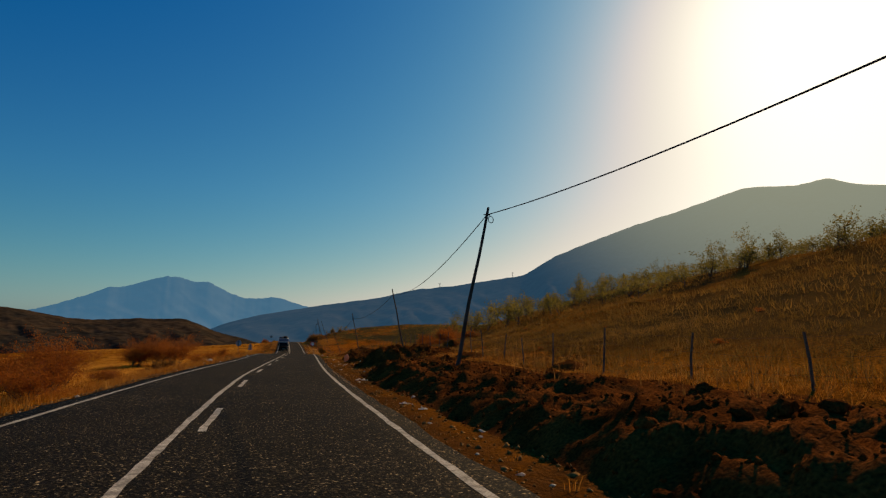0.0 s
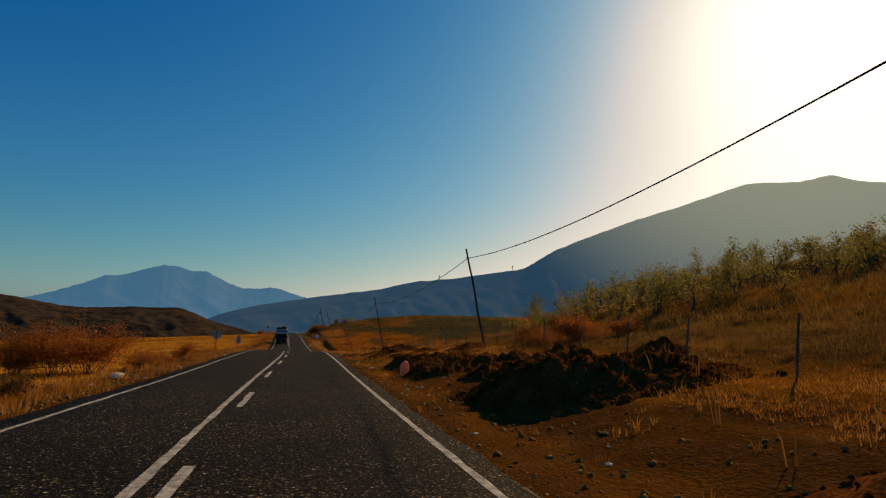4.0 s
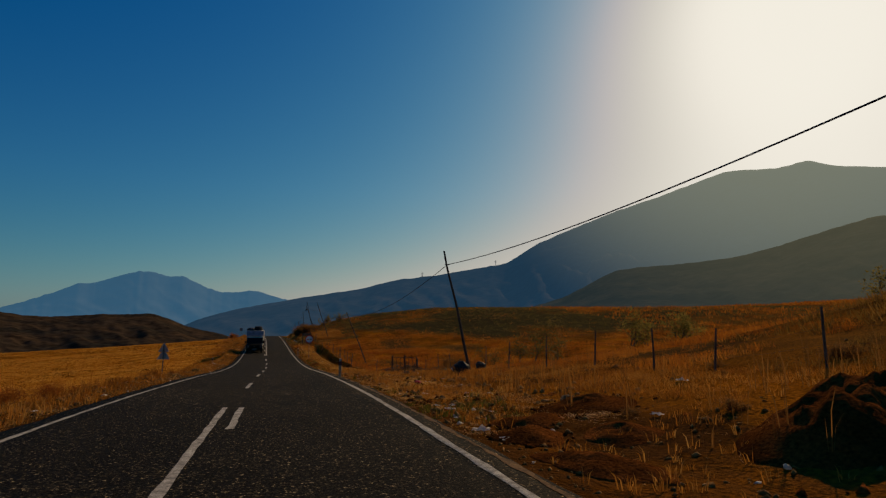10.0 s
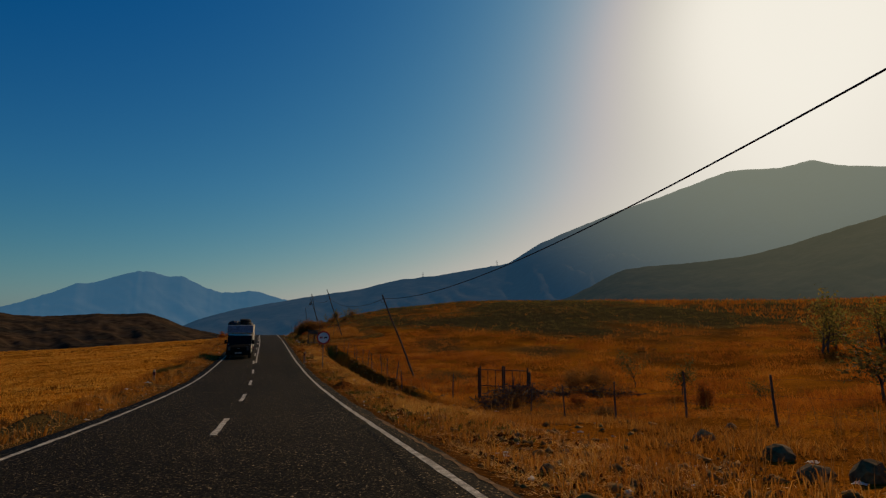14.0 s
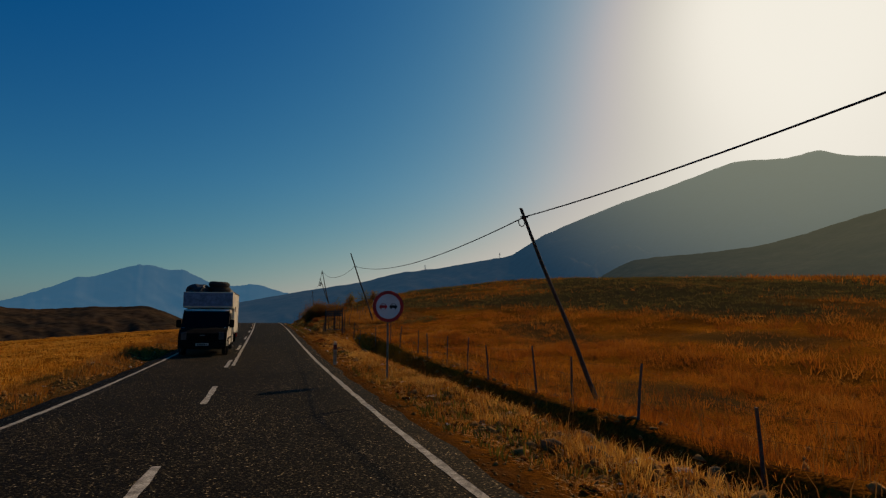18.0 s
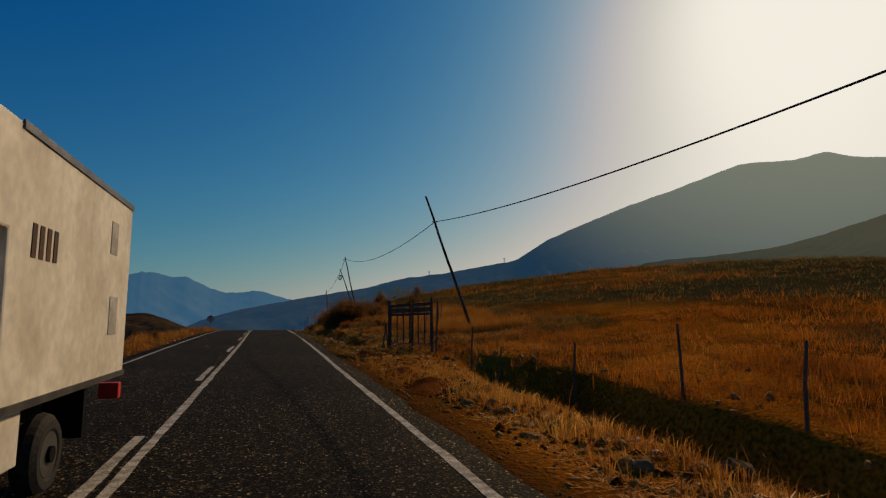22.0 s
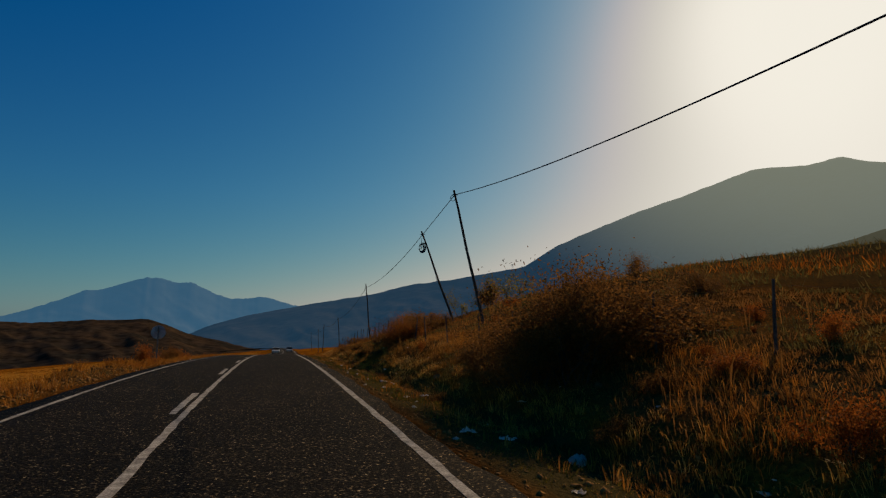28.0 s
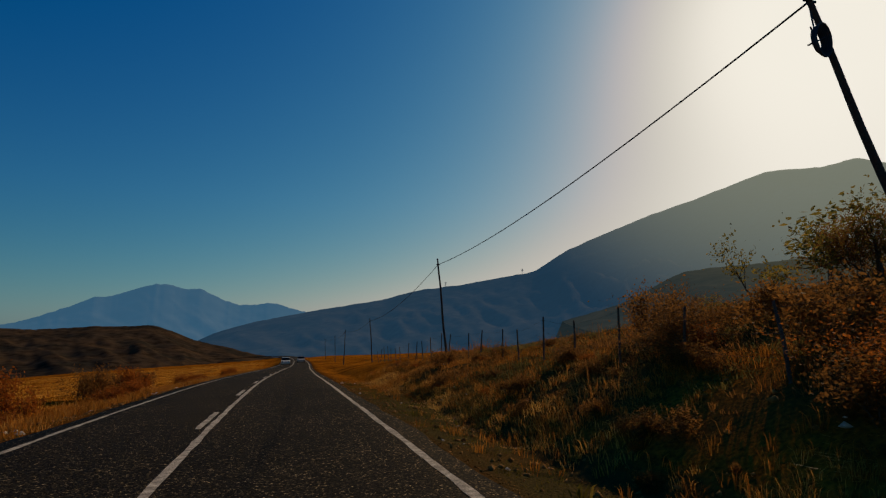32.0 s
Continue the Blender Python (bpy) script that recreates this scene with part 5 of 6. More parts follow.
undergrowth(64, 10.5, 30, 6, 72, 0.25, 0.55, LOW_SCRUB + LOW_BUSH[:1], -0.08)
undergrowth(8, 12, 45, 118, 172, 0.2, 0.4, LOW_BUSH, 0.05)
undergrowth(105, -10.5, -5.6, 36, 112, 0.3, 0.72, LOW_BUSH + VERGE_SCRUB[:1], -0.06)
undergrowth(46, -8.6, -5.3, 108, 140, 0.22, 0.48, VERGE_SCRUB + LOW_BUSH[:2], -0.1)
undergrowth(100, -9.0, -5.2, 138, 250, 0.24, 0.58, VERGE_SCRUB + LOW_BUSH[:2], -0.1)
for k in range(26):        # dark hedge line across the low field
    u = k / 25
    put(HEDGE[k % 2], 32.5 + 24 * u, 130.4 - 4.4 * min(1, 3 * u) + 0.4 * math.sin(9 * u), 0.42 + 0.16 * math.sin(5 * k), 71 * k, 0.05)

# ---------------------------------------------------------------- heaps of soil, stones, litter
def heap(x, y, a, b, h, turn, seed):
    """A lumpy mound of dug soil lying on the ground."""
    rings, spokes = 15, 34
    u, w = np.meshgrid(np.linspace(0, 1, rings), np.linspace(0, 2 * math.pi, spokes, endpoint=False), indexing="ij")
    wob = 1 + 0.5 * fractal(np.cos(w) * 1.2 + seed, np.sin(w) * 1.2 + seed, 3)
    c, sn = math.cos(radians(turn)), math.sin(radians(turn))
    px, py = 1.25 * a * u * wob * np.cos(w), 1.25 * b * u * wob * np.sin(w)
    gx_, gy_ = x + c * px - sn * py, y + sn * px + c * py
    lumps = 1 + 1.1 * fractal(gx_ * 1.5 + seed, gy_ * 1.5, 3) + 0.6 * fractal(gx_ * 5 + seed, gy_ * 5, 2)
    gz_ = land(gx_, gy_) - 0.05 * (u > 0.97) + h * np.cos(u * math.pi / 2) ** 1.3 * lumps
    i = np.arange(rings - 1)[:, None] * spokes
    k, k2 = np.arange(spokes)[None, :], (np.arange(spokes)[None, :] + 1) % spokes
    faces = np.stack([i + k, i + spokes + k, i + spokes + k2, i + k2], -1).reshape(-1, 4)
    z0 = floor_at(x, y)
    me = mesh_of("soil_mound", np.stack([gx_ - x, gy_ - y, gz_ - z0], -1).reshape(-1, 3), faces, M_SOIL, True)
    ob = new("soil_mound", me)
    ob.matrix_world = Matrix.Translation((x, y, z0))
    tagged(ob, "heap of dark dug soil and rubble on the verge", "soil mound", "soil mounds")


random.seed(8)
HEAPS = [(9.4, 18.6, 0.7, 0.8, 0.3), (9.0, 28.6, 0.8, 0.9, 0.3)]        # soil thrown up beside the first bank
HEAPS += [        # the large heaps past the field entrance
    (11.0, 39.6, 1.0, 1.1, 0.5), (7.6, 40.4, 0.9, 1.0, 0.45), (7.8, 44.0, 1.0, 1.2, 0.45), (6.3, 42.4, 0.9, 1.0, 0.4), (9.2, 42.6, 1.2, 1.0, 0.5), (7.6, 46.6, 0.9, 1.0, 0.4),
    (8.6, 53.0, 1.1, 1.2, 0.3), (10.0, 57.0, 1.2, 1.2, 0.35)]
# The small low mounds stand in for dark hollows and a dug hole.
HEAPS += [        # broken ground before the second pole, and the rounded mound
    (6.6, 60.4, 0.9, 1.1, 0.22), (5.7, 63.4, 0.9, 1.2, 0.28), (8.4, 61.4, 1.0, 1.2, 0.25), (7.0, 66.4, 0.95, 1.0, 0.5), (8.0, 66.7, 1.2, 1.0, 0.5), (5.6, 69.0, 0.5, 0.6, 0.15),
    (4.3, 69.6, 0.5, 0.7, 0.16), (5.0, 71.2, 0.6, 0.7, 0.16), (6.6, 71.8, 0.8, 0.9, 0.2), (4.2, 67.4, 0.45, 0.9, 0.14), (4.4, 114.4, 0.5, 1.3, 0.26)]
HEAPS += [        # spoil along the ditch and the gate
    (4.3, 149.5, 0.4, 1.2, 0.13), (4.4, 152.4, 0.4, 1.0, 0.12), (4.4, 158.2, 0.4, 0.7, 0.12)]
for k, (x, y, a, b, h) in enumerate(HEAPS):
    heap(x, y, a, b, h, random.uniform(-25, 25), 3.7 * k)


def ridge(y0, y1, d0, width, height, seed):
    """A long bank of dug soil thrown up beside the road, steep towards it."""
    ny, nd = int((y1 - y0) / 0.11), int(width / 0.09)
    Y, U = np.meshgrid(np.linspace(y0, y1, ny), np.linspace(0, 1, nd), indexing="ij")
    base = d0 + 0.35 * fractal(Y * 0.45 + seed, Y * 0 + seed, 3)
    X = road_x(Y) + base + width * U
    rise = np.clip(U / 0.24, 0, 1)
    form = np.where(U < 0.24, rise * rise * (3 - 2 * rise), np.clip((1 - U) / 0.76, 0, 1) ** 0.8)
    ends = np.clip(np.minimum(Y - y0, y1 - Y) / 1.6, 0, 1) ** 0.7
    high = height * (1 + 1.3 * fractal(Y * 0.55 + 4 * seed, U * 1.5, 3))
    lumps = 0.55 * np.abs(fractal(X * 1.1 + seed, Y * 1.1, 3)) + 0.42 * fractal(X * 2.6 + seed, Y * 2.6, 3) + 0.2 * np.abs(fractal(X * 6.5, Y * 6.5, 3)) - 0.08
    Z = land(X, Y) - 0.06 + ends * np.clip(form ** 0.85 * (high + lumps), 0, 2)
    ob = thing("soil_bank", Matrix.Identity(4), "long bank of dark dug soil along the road edge", "soil bank", "soil banks")
    new("packed_earth", mesh_of("packed_earth", np.stack([X, Y, Z], -1).reshape(-1, 3), grid_faces(ny, nd), M_SOIL, True)).parent = ob
    rng = np.random.RandomState(int(seed * 10))
    base = np.array([(1, 0, 0), (-1, 0, 0), (0, 1, 0), (0, -1, 0), (0, 0, 1), (0, 0, -1)], float)
    tri = np.array([(0, 2, 4), (2, 1, 4), (1, 3, 4), (3, 0, 4), (2, 0, 5), (1, 2, 5), (3, 1, 5), (0, 3, 5)])
    count, size = 2200, 0.07
    i, j = rng.randint(0, ny, count), (rng.beta(1.2, 1.5, count) * (nd - 1)).astype(int)
    v = (base[None] * rng.uniform(0.5, 1.2, (count, 6, 1)) + rng.normal(0, 0.22, (count, 6, 3))) * (size * rng.uniform(0.35, 1, (count, 1, 1))) * np.array([1, 1, 0.8])
    v = v + np.stack([X[i, j], Y[i, j], Z[i, j] + size * 0.15], -1)[:, None]
    crumb = new("loose_earth", fast_mesh("loose_earth", v.reshape(-1, 3), (tri[None] + 6 * np.arange(count)[:, None, None]).reshape(-1, 3), M_SOIL))
    crumb.parent = ob
    tagged(crumb, kind="stuff")
    for k in range(60):
        i, j = rng.randint(0, ny), int(rng.beta(1.2, 1.6) * (nd - 1))
        r = rng.uniform(0.07, 0.2)
        clod = new("clod", CLODS[k % 6])
        clod.parent = ob
        clod.matrix_basis = Matrix.Translation((X[i, j], Y[i, j], Z[i, j] + 0.1 * r)) @ pose(0, 0, 0, rng.uniform(-20, 20), rng.uniform(-20, 20), rng.uniform(0, 360)) @ Matrix.Diagonal((r, r * rng.uniform(0.7, 1.1), r * 0.85, 1))


def lump(k, name, mat, flat):
    """A rough lump of stone or earth about a metre in radius."""
    bm = bmesh.new()
    bmesh.ops.create_icosphere(bm, subdivisions=2, radius=1)
    for v in bm.verts:
        q = v.co * 1.3 + Vector((k * 3.1, k, 0))
        v.co = v.co * (1 + 0.32 * noise.noise(q) + 0.12 * noise.noise(q * 2.6))
        v.co.z = max(-0.3, v.co.z * flat)
    me = bpy.data.meshes.new(name)
    bm.to_mesh(me)
    bm.free()
    me.materials.append(mat)
    return me


CLODS = [lump(k + 9, "clod", M_SOIL, 0.8) for k in range(6)]
ridge(1.0, 28.5, 3.35, 5.6, 0.55, 1.7)
ridge(45.0, 54.5, 4.2, 4.6, 0.36, 5.3)
ridge(34.0, 40.0, 4.2, 6.6, 0.72, 9.1)


def scatter_bits(name, count, places, size, mat, label, category, seed, flat):
    """Many small crumpled or angular pieces in one object."""
    rng = np.random.RandomState(seed)
    base = np.array([(1, 0, 0), (-1, 0, 0), (0, 1, 0), (0, -1, 0), (0, 0, 1), (0, 0, -1)], float)
    tri = np.array([(0, 2, 4), (2, 1, 4), (1, 3, 4), (3, 0, 4), (2, 0, 5), (1, 2, 5), (3, 1, 5), (0, 3, 5)])
    x, y = places(rng, count)
    z = land(x, y)
    if category == "clods":
        for hx, hy, a, b, h in HEAPS:
            c = np.clip(1 - ((x - hx) / (1.2 * a)) ** 2 - ((y - hy) / (1.2 * b)) ** 2, 0, 1)
            z = np.maximum(z, land(x, y) - 0.1 + 0.95 * h * c**0.7)
    s = size * rng.uniform(0.35, 1.0, (count, 1, 1)) ** 1.5
    v = (base[None] * rng.uniform(0.5, 1.3, (count, 6, 1)) + rng.normal(0, 0.2, (count, 6, 3))) * s * np.array([1, 1, flat])
    v = v + np.stack([x, y, z + size * 0.12], -1)[:, None]
    t = tri[None] + 6 * np.arange(count)[:, None, None]
    ob = new(name, fast_mesh(name, v.reshape(-1, 3), t.reshape(-1, 3), mat))
    return tagged(ob, label, category, kind="stuff")


def verge_places(rng, n):
    y = rng.uniform(2, 235, n)
    right = rng.rand(n) < 0.72
    d = np.where(right, line_r(y) + 0.7 + np.abs(rng.normal(0, 2.6, n)), line_l(y) - 0.7 - np.abs(rng.normal(0, 1.2, n)))
    return road_x(y) + d, y


scatter_bits("stones", 6500, verge_places, 0.075, M_STONE, "loose stones and clods along the verge", "stones", 31, 0.7)
def heap_places(rng, n):
    k = rng.choice([i for i, h in enumerate(HEAPS) if not 66 < h[1] < 69.5], n)
    h = np.array(HEAPS)[k]
    return h[:, 0] + rng.normal(0, 0.55, n) * h[:, 2], h[:, 1] + rng.normal(0, 0.55, n) * h[:, 3]


scatter_bits("clods", 6000, heap_places, 0.075, M_SOIL, "broken clods of earth round the soil heaps", "clods", 34, 0.8)
scatter_bits("gravel", 9000, lambda rng, n: (lambda y, s: (road_x(y) + np.where(s, line_r(y) + 0.42 + np.abs(rng.normal(0, 0.45, n)), line_l(y) - 0.42 - np.abs(rng.normal(0, 0.4, n))), y))(rng.uniform(2, 230, n), rng.rand(n) < 0.6), 0.035, M_STONE, "loose gravel along the road edge", "gravel", 32, 0.7)
scatter_bits("crumbs", 2200, lambda rng, n: (lambda y: (road_x(y) + 3.0 + np.abs(rng.normal(0.8, 1.0, n)), y))(rng.uniform(74, 170, n)), 0.10, M_SOIL, "crumbled dark earth on the straw-covered verge", "earth", 38, 0.7)
scatter_bits("rubble", 5200, lambda rng, n: (lambda y: (road_x(y) + line_l(y) - 0.9 - np.abs(rng.normal(0.5, 0.5, n)), y))(rng.uniform(2, 200, n)), 0.085, M_STONE, "rough broken rubble along the far road edge", "rubble", 37, 0.75)
scatter_bits("stones", 2200, lambda rng, n: (lambda y: (road_x(y) + 3.2 + np.abs(rng.normal(1.0, 2.4, n)), y))(rng.uniform(72, 165, n)), 0.15, M_STONE, "rough brown stones scattered over the verge", "stones", 39, 0.65)
scatter_bits("litter", 190, lambda rng, n: (lambda y: (road_x(y) + 3.3 + np.abs(rng.normal(0.9, 0.9, n)), y))(rng.uniform(76, 156, n)), 0.10, M_LITTER, "pale scraps of litter in the straw", "litter", 46, 0.4)
scatter_bits("litter", 480, verge_places, 0.10, M_LITTER, "scraps of pale plastic and paper litter on the verge", "litter", 33, 0.45)


def bag(name, x, y, size, mat, label):
    bm = bmesh.new()
    bmesh.ops.create_icosphere(bm, subdivisions=3, radius=1)
    for v in bm.verts:
        k = 1 + 0.18 * noise.noise(v.co * 1.6 + Vector((x, y, 0))) + 0.12 * noise.noise(v.co * 4 + Vector((y, x, 0))) + 0.08 * noise.noise(v.co * 9)
        pinch = 1 - 0.38 * max(0, v.co.z) ** 2 if v.co.z > 0 else min(2.2, 0.94 / max(0.3, math.sqrt(max(0.0, 1 - v.co.z ** 2))))
        v.co = Vector((v.co.x * size[0] * k * pinch, v.co.y * size[1] * k * pinch, max(-0.03, (v.co.z * 0.5 + 0.45) * size[2] * k)))
    for f in bm.faces:
        f.smooth = True
    me = bpy.data.meshes.new(name)
    bm.to_mesh(me)
    bm.free()
    me.materials.append(mat)
    ob = new(name, me)
    ob.matrix_world = Matrix.Translation((x, y, floor_at(x, y)))
    tagged(ob, label, "rubbish bag", "rubbish bags")


bag("plastic_bag", 4.5, 47.8, (0.2, 0.16, 0.66), M_PINK_BAG, "pale pink plastic bag caught upright on the verge")
bag("rubbish_bag", 11.0, 89.75, (0.26, 0.24, 0.4), M_BLACK_BAG, "full black rubbish bag beside the pole foot")
bag("rubbish_bag", 8.75, 86.35, (0.38, 0.36, 0.62), M_BLACK_BAG, "slumped black rubbish bag in dry grass")
bag("white_bag", 9.9, 90.9, (0.18, 0.15, 0.2), M_LITTER, "small white plastic bag by the pole")
bag("white_bag", 4.85, 177.7, (0.16, 0.14, 0.2), M_LITTER, "small white plastic bag on the verge")
bag("white_bag", 4.95, 172.5, (0.17, 0.15, 0.22), M_LITTER, "crumpled white plastic bag on the verge")
bag("white_bag", 5.0, 184.0, (0.14, 0.12, 0.18), M_LITTER, "crumpled white plastic bag under the shrubs")
bag("red_bag", -7.5, 56.0, (0.24, 0.2, 0.6), M_RED, "torn red plastic bag on the verge")
bag("red_bag", 5.6, 82.0, (0.12, 0.1, 0.12), M_RED, "small red scrap of plastic on dry ground")
bag("white_bag", -5.5, 44.0, (0.22, 0.2, 0.16), M_LITTER, "white plastic bag on the verge litter")


# larger stones and scraps that lie singly on the verge
def crumple(k):
    rng = np.random.RandomState(90 + k)
    n = 6
    u, v = np.meshgrid(np.linspace(-1, 1, n), np.linspace(-1, 1, n), indexing="ij")
    x = u + 0.35 * rng.normal(0, 0.5, u.shape)
    y = 0.8 * v + 0.35 * rng.normal(0, 0.5, u.shape)
    z = 0.35 + 0.5 * np.abs(rng.normal(0, 0.6, u.shape)) * (1 - 0.6 * (u * u + v * v) / 2)
    me = mesh_of("plastic_scrap", np.stack([x, y, z], -1).reshape(-1, 3), grid_faces(n, n), M_LITTER)
    return me


M_ROCK = material("grey_brown_rock", (0.20, 0.125, 0.06), 0.95, 0.35, 14.0, 0.8, 3.0, (0.09, 0.055, 0.025), spec=0.05)
random.seed(61)
STONES, SCRAPS = [lump(k, "field_stone", M_ROCK, 0.72) for k in range(6)], [crumple(k) for k in range(5)]
places = [(6.33, 120.65, 0.24), (6.37, 120.09, 0.2), (4.93, 118.94, 0.17), (6.05, 118.48, 0.22), (6.27, 118.08, 0.28), (6.05, 142.95, 0.26), (4.73, 142.7, 0.13),
          (8.5, 93.9, 0.24), (7.6, 92.5, 0.21), (8.1, 92.2, 0.3), (10.8, 97.3, 0.16), (9.2, 96.3, 0.22), (7.95, 120.9, 0.18), (8.07, 119.5, 0.22), (6.7, 72.7, 0.2), (9.6, 91.6, 0.18)]
for k in range(54):
    y = random.uniform(74, 205)
    places.append((float(road_x(y)) + 3.3 + abs(random.gauss(0.4, 1.5)), y, random.uniform(0.05, 0.135)))
for k, (x, y, r) in enumerate(places):
    ob = new("field_stone", STONES[k % 6])
    ob.matrix_world = Matrix.Translation((x, y, floor_at(x, y) + 0.18 * r)) @ pose(0, 0, 0, random.uniform(-12, 12), random.uniform(-12, 12), random.uniform(0, 360)) @ Matrix.Diagonal((r, r * random.uniform(0.7, 1.1), r, 1))
    tagged(ob, "rough grey-brown stone lying in dry straw on the verge", "stone", "verge stones")
places = [(5.32, 137.5), (6.2, 122.14), (5.76, 117.42), (6.05, 117.24), (6.7, 116.89), (6.72, 69.59), (3.79, 70.43), (3.84, 69.39), (3.89, 72.1), (5.56, 76.28), (4.81, 71.54), (9.55, 72.4), (2.85, 14.4), (2.75, 23.9), (3.05, 13.2),
          (2.9, 24.7), (2.98, 23.7), (5.5, 187.2), (3.5, 192.1), (3.64, 181.5), (3.55, 204.3), (4.41, 195.5), (3.96, 195.0), (3.44, 197.1), (7.6, 147.0),
          (8.2, 80.9), (5.78, 77.0), (4.06, 74.2), (4.15, 73.4), (7.2, 87.4), (13.2, 93.6), (12.8, 93.9), (8.6, 93.4), (7.7, 92.0), (5.0, 73.0), (6.9, 93.8), (10.4, 110.2)]
for k in range(22):
    y = random.uniform(36, 210)
    places.append((float(road_x(y)) + (3.0 + abs(random.gauss(0.3, 1.3)) if k % 3 else -5.2 - abs(random.gauss(0, 0.5))), y))
for k, (x, y) in enumerate(places):
    r = random.uniform(0.06, 0.13)
    ob = new("plastic_scrap", SCRAPS[k % 5])
    ob.matrix_world = Matrix.Translation((x, y, floor_at(x, y) - 0.1 * r)) @ pose(0, 0, 0, 0, 0, random.uniform(0, 360)) @ Matrix.Diagonal((r, r, r, 1))
    tagged(ob, "crumpled scrap of white plastic lying on the verge", "litter", "plastic scraps")
board = thing("wooden_board", Matrix.Translation((6.4, 144.35, floor_at(6.4, 144.35) + 0.03)) @ pose(0, 0, 0, 0, 4, -35), "pale split board lying at the ditch edge", "board")
part("plank", box(-0.24, 0.24, -0.06, 0.06, -0.015, 0.02, 0.006), M_LITTER, board)
part("splinter", box(-0.1, 0.22, 0.07, 0.10, -0.015, 0.012, 0.004), M_LITTER, board)

# ---------------------------------------------------------------- far pylons
def pylon(x, y, z, h):
    ob = thing("pylon", Matrix.Translation((x, y, z)), "distant steel lattice pylon on the ridge", "pylon", "pylons")
    for sx in (-1, 1):
        for sy in (-1, 1):
            part("leg", tube((3 * sx, 3 * sy, -6), (0.6 * sx, 0.6 * sy, h), 0.5, 0.35, 5), M_SIGN_BACK, ob)
    for u, w in ((0.62, 7), (0.78, 8.5), (0.93, 6)):
        part("arm", box(-w, w, -0.4, 0.4, h * u - 0.4, h * u + 0.4), M_SIGN_BACK, ob)


def on_range(az, el, r):
    a = radians(az)
    return EYE.x + r * math.sin(a), EYE.y + r * math.cos(a), EYE.z + r * math.tan(radians(el))


for az, el in ((14.7, 5.5), (22.2, 6.7)):
    x, y, z = on_range(az, el, 3330)
    pylon(x, y, z, 30)


# ---------------------------------------------------------------- grass
def tufts(name, x, y, height, blades, width, spread, lean, mat, label, bent, seed):
    """Tufts of blades: three triangles a blade where bent, else one."""
    rng = np.random.RandomState(seed)
    n = len(x)
    z = land(x, y) + (0.015 if lean > 2 else -0.02)
    c = np.repeat(np.stack([x, y, z], -1), blades, 0)
    h = np.repeat(height, blades) * rng.uniform(0.5, 1.15, n * blades)
    a = rng.uniform(0, 2 * math.pi, n * blades)
    out = np.stack([np.cos(a), np.sin(a), 0 * a], -1)
    c[:, :2] += out[:, :2] * (spread * rng.rand(n * blades, 1))
    w = rng.uniform(0, 2 * math.pi, n * blades)
    side = np.stack([np.cos(w), np.sin(w), 0 * w], -1) * (width * rng.uniform(0.6, 1.4, (n * blades, 1)))
    up = np.array([0, 0, 1.0])
    tilt = (lean * rng.rand(n * blades, 1) ** 0.7) * h[:, None]
    mid = c + out * tilt * 0.35 + up * h[:, None] * 0.6
    tip = c + out * tilt + up * h[:, None] * max(0.35, 1 - 0.25 * lean)
    k = np.arange(n * blades)[:, None]
    if bent:
        v = np.stack([c - side, c + side, mid - side * 0.8, mid + side * 0.8, tip], 1)
        t = np.concatenate([5 * k + [0, 1, 3], 5 * k + [0, 3, 2], 5 * k + [2, 3, 4]], 0)
    else:
        v = np.stack([c - side, c + side, tip], 1)
        t = 3 * k + [0, 1, 2]
    ob = new(name, fast_mesh(name, v.reshape(-1, 3), t, mat))
    return tagged(ob, label, "grass", kind="stuff")


def sow(rng, n, d0, d1, y0, y1, patch, keep):
    """Places on the land, thinned by a patchy field."""
    y = rng.uniform(y0, y1, n)
    d = rng.uniform(d0, d1, n)
    x = road_x(y) + d
    ok = fractal(x * patch, y * patch, 3) + rng.uniform(-0.12, 0.12, n) > keep
    return x[ok], y[ok], d[ok]


rng = np.random.RandomState(77)
# verge, right of the road: sparse and short among the heaps, thicker further on
x, y, d = sow(rng, 30000, 2.7, 8.5, 0, 240, 0.5, -0.02)
thin = ~((y > 114) & (y < 155) & (d > 5.5)) & ~((y > 158) & (rng.rand(len(x)) < np.where(d < 4.8, 0.9, 0.72))) & (rng.rand(len(x)) < np.where(y < 44, 0.06, np.where(y < 76, 0.32, 1.0)) * np.clip((d - line_r(y) - 0.5) / 1.2, 0.03, 1))
x, y, d = x[thin], y[thin], d[thin]
tufts("verge_grass", x, y, np.where(y < 76, 0.16, 0.22) + 0.12 * rng.rand(len(x)), 9, 0.006, 0.12, 0.7, M_GRASS, "short dry yellow grass on the verge", True, 1)
# short grass between the verge and the fence
x, y, d = sow(rng, 22000, 6.4, 11.2, 2, 113, 0.35, -0.10)
ok = (rng.rand(len(x)) < np.where(y < 40, 0.55, 1.0)) & (d > np.where(y < 30, 6.6, np.where(y < 76, 7.2, 8.0)))
x, y, d = x[ok], y[ok], d[ok]
tufts("verge_grass", x, y, 0.10 + 0.16 * rng.rand(len(x)), 9, 0.007, 0.16, 0.8, M_GRASS, "short trodden dry grass before the fence", False, 35)
# green weeds by the road edge
x, y, d = sow(rng, 4200, 2.8, 5.0, 54, 235, 0.25, 0.08)
ok = (y < 158) | (rng.rand(len(x)) < 0.3)
x, y, d = x[ok], y[ok], d[ok]
tufts("weeds", x, y, 0.10 + 0.16 * rng.rand(len(x)), 9, 0.012, 0.14, 0.9, M_GREEN, "low green weeds along the road edge", True, 2)
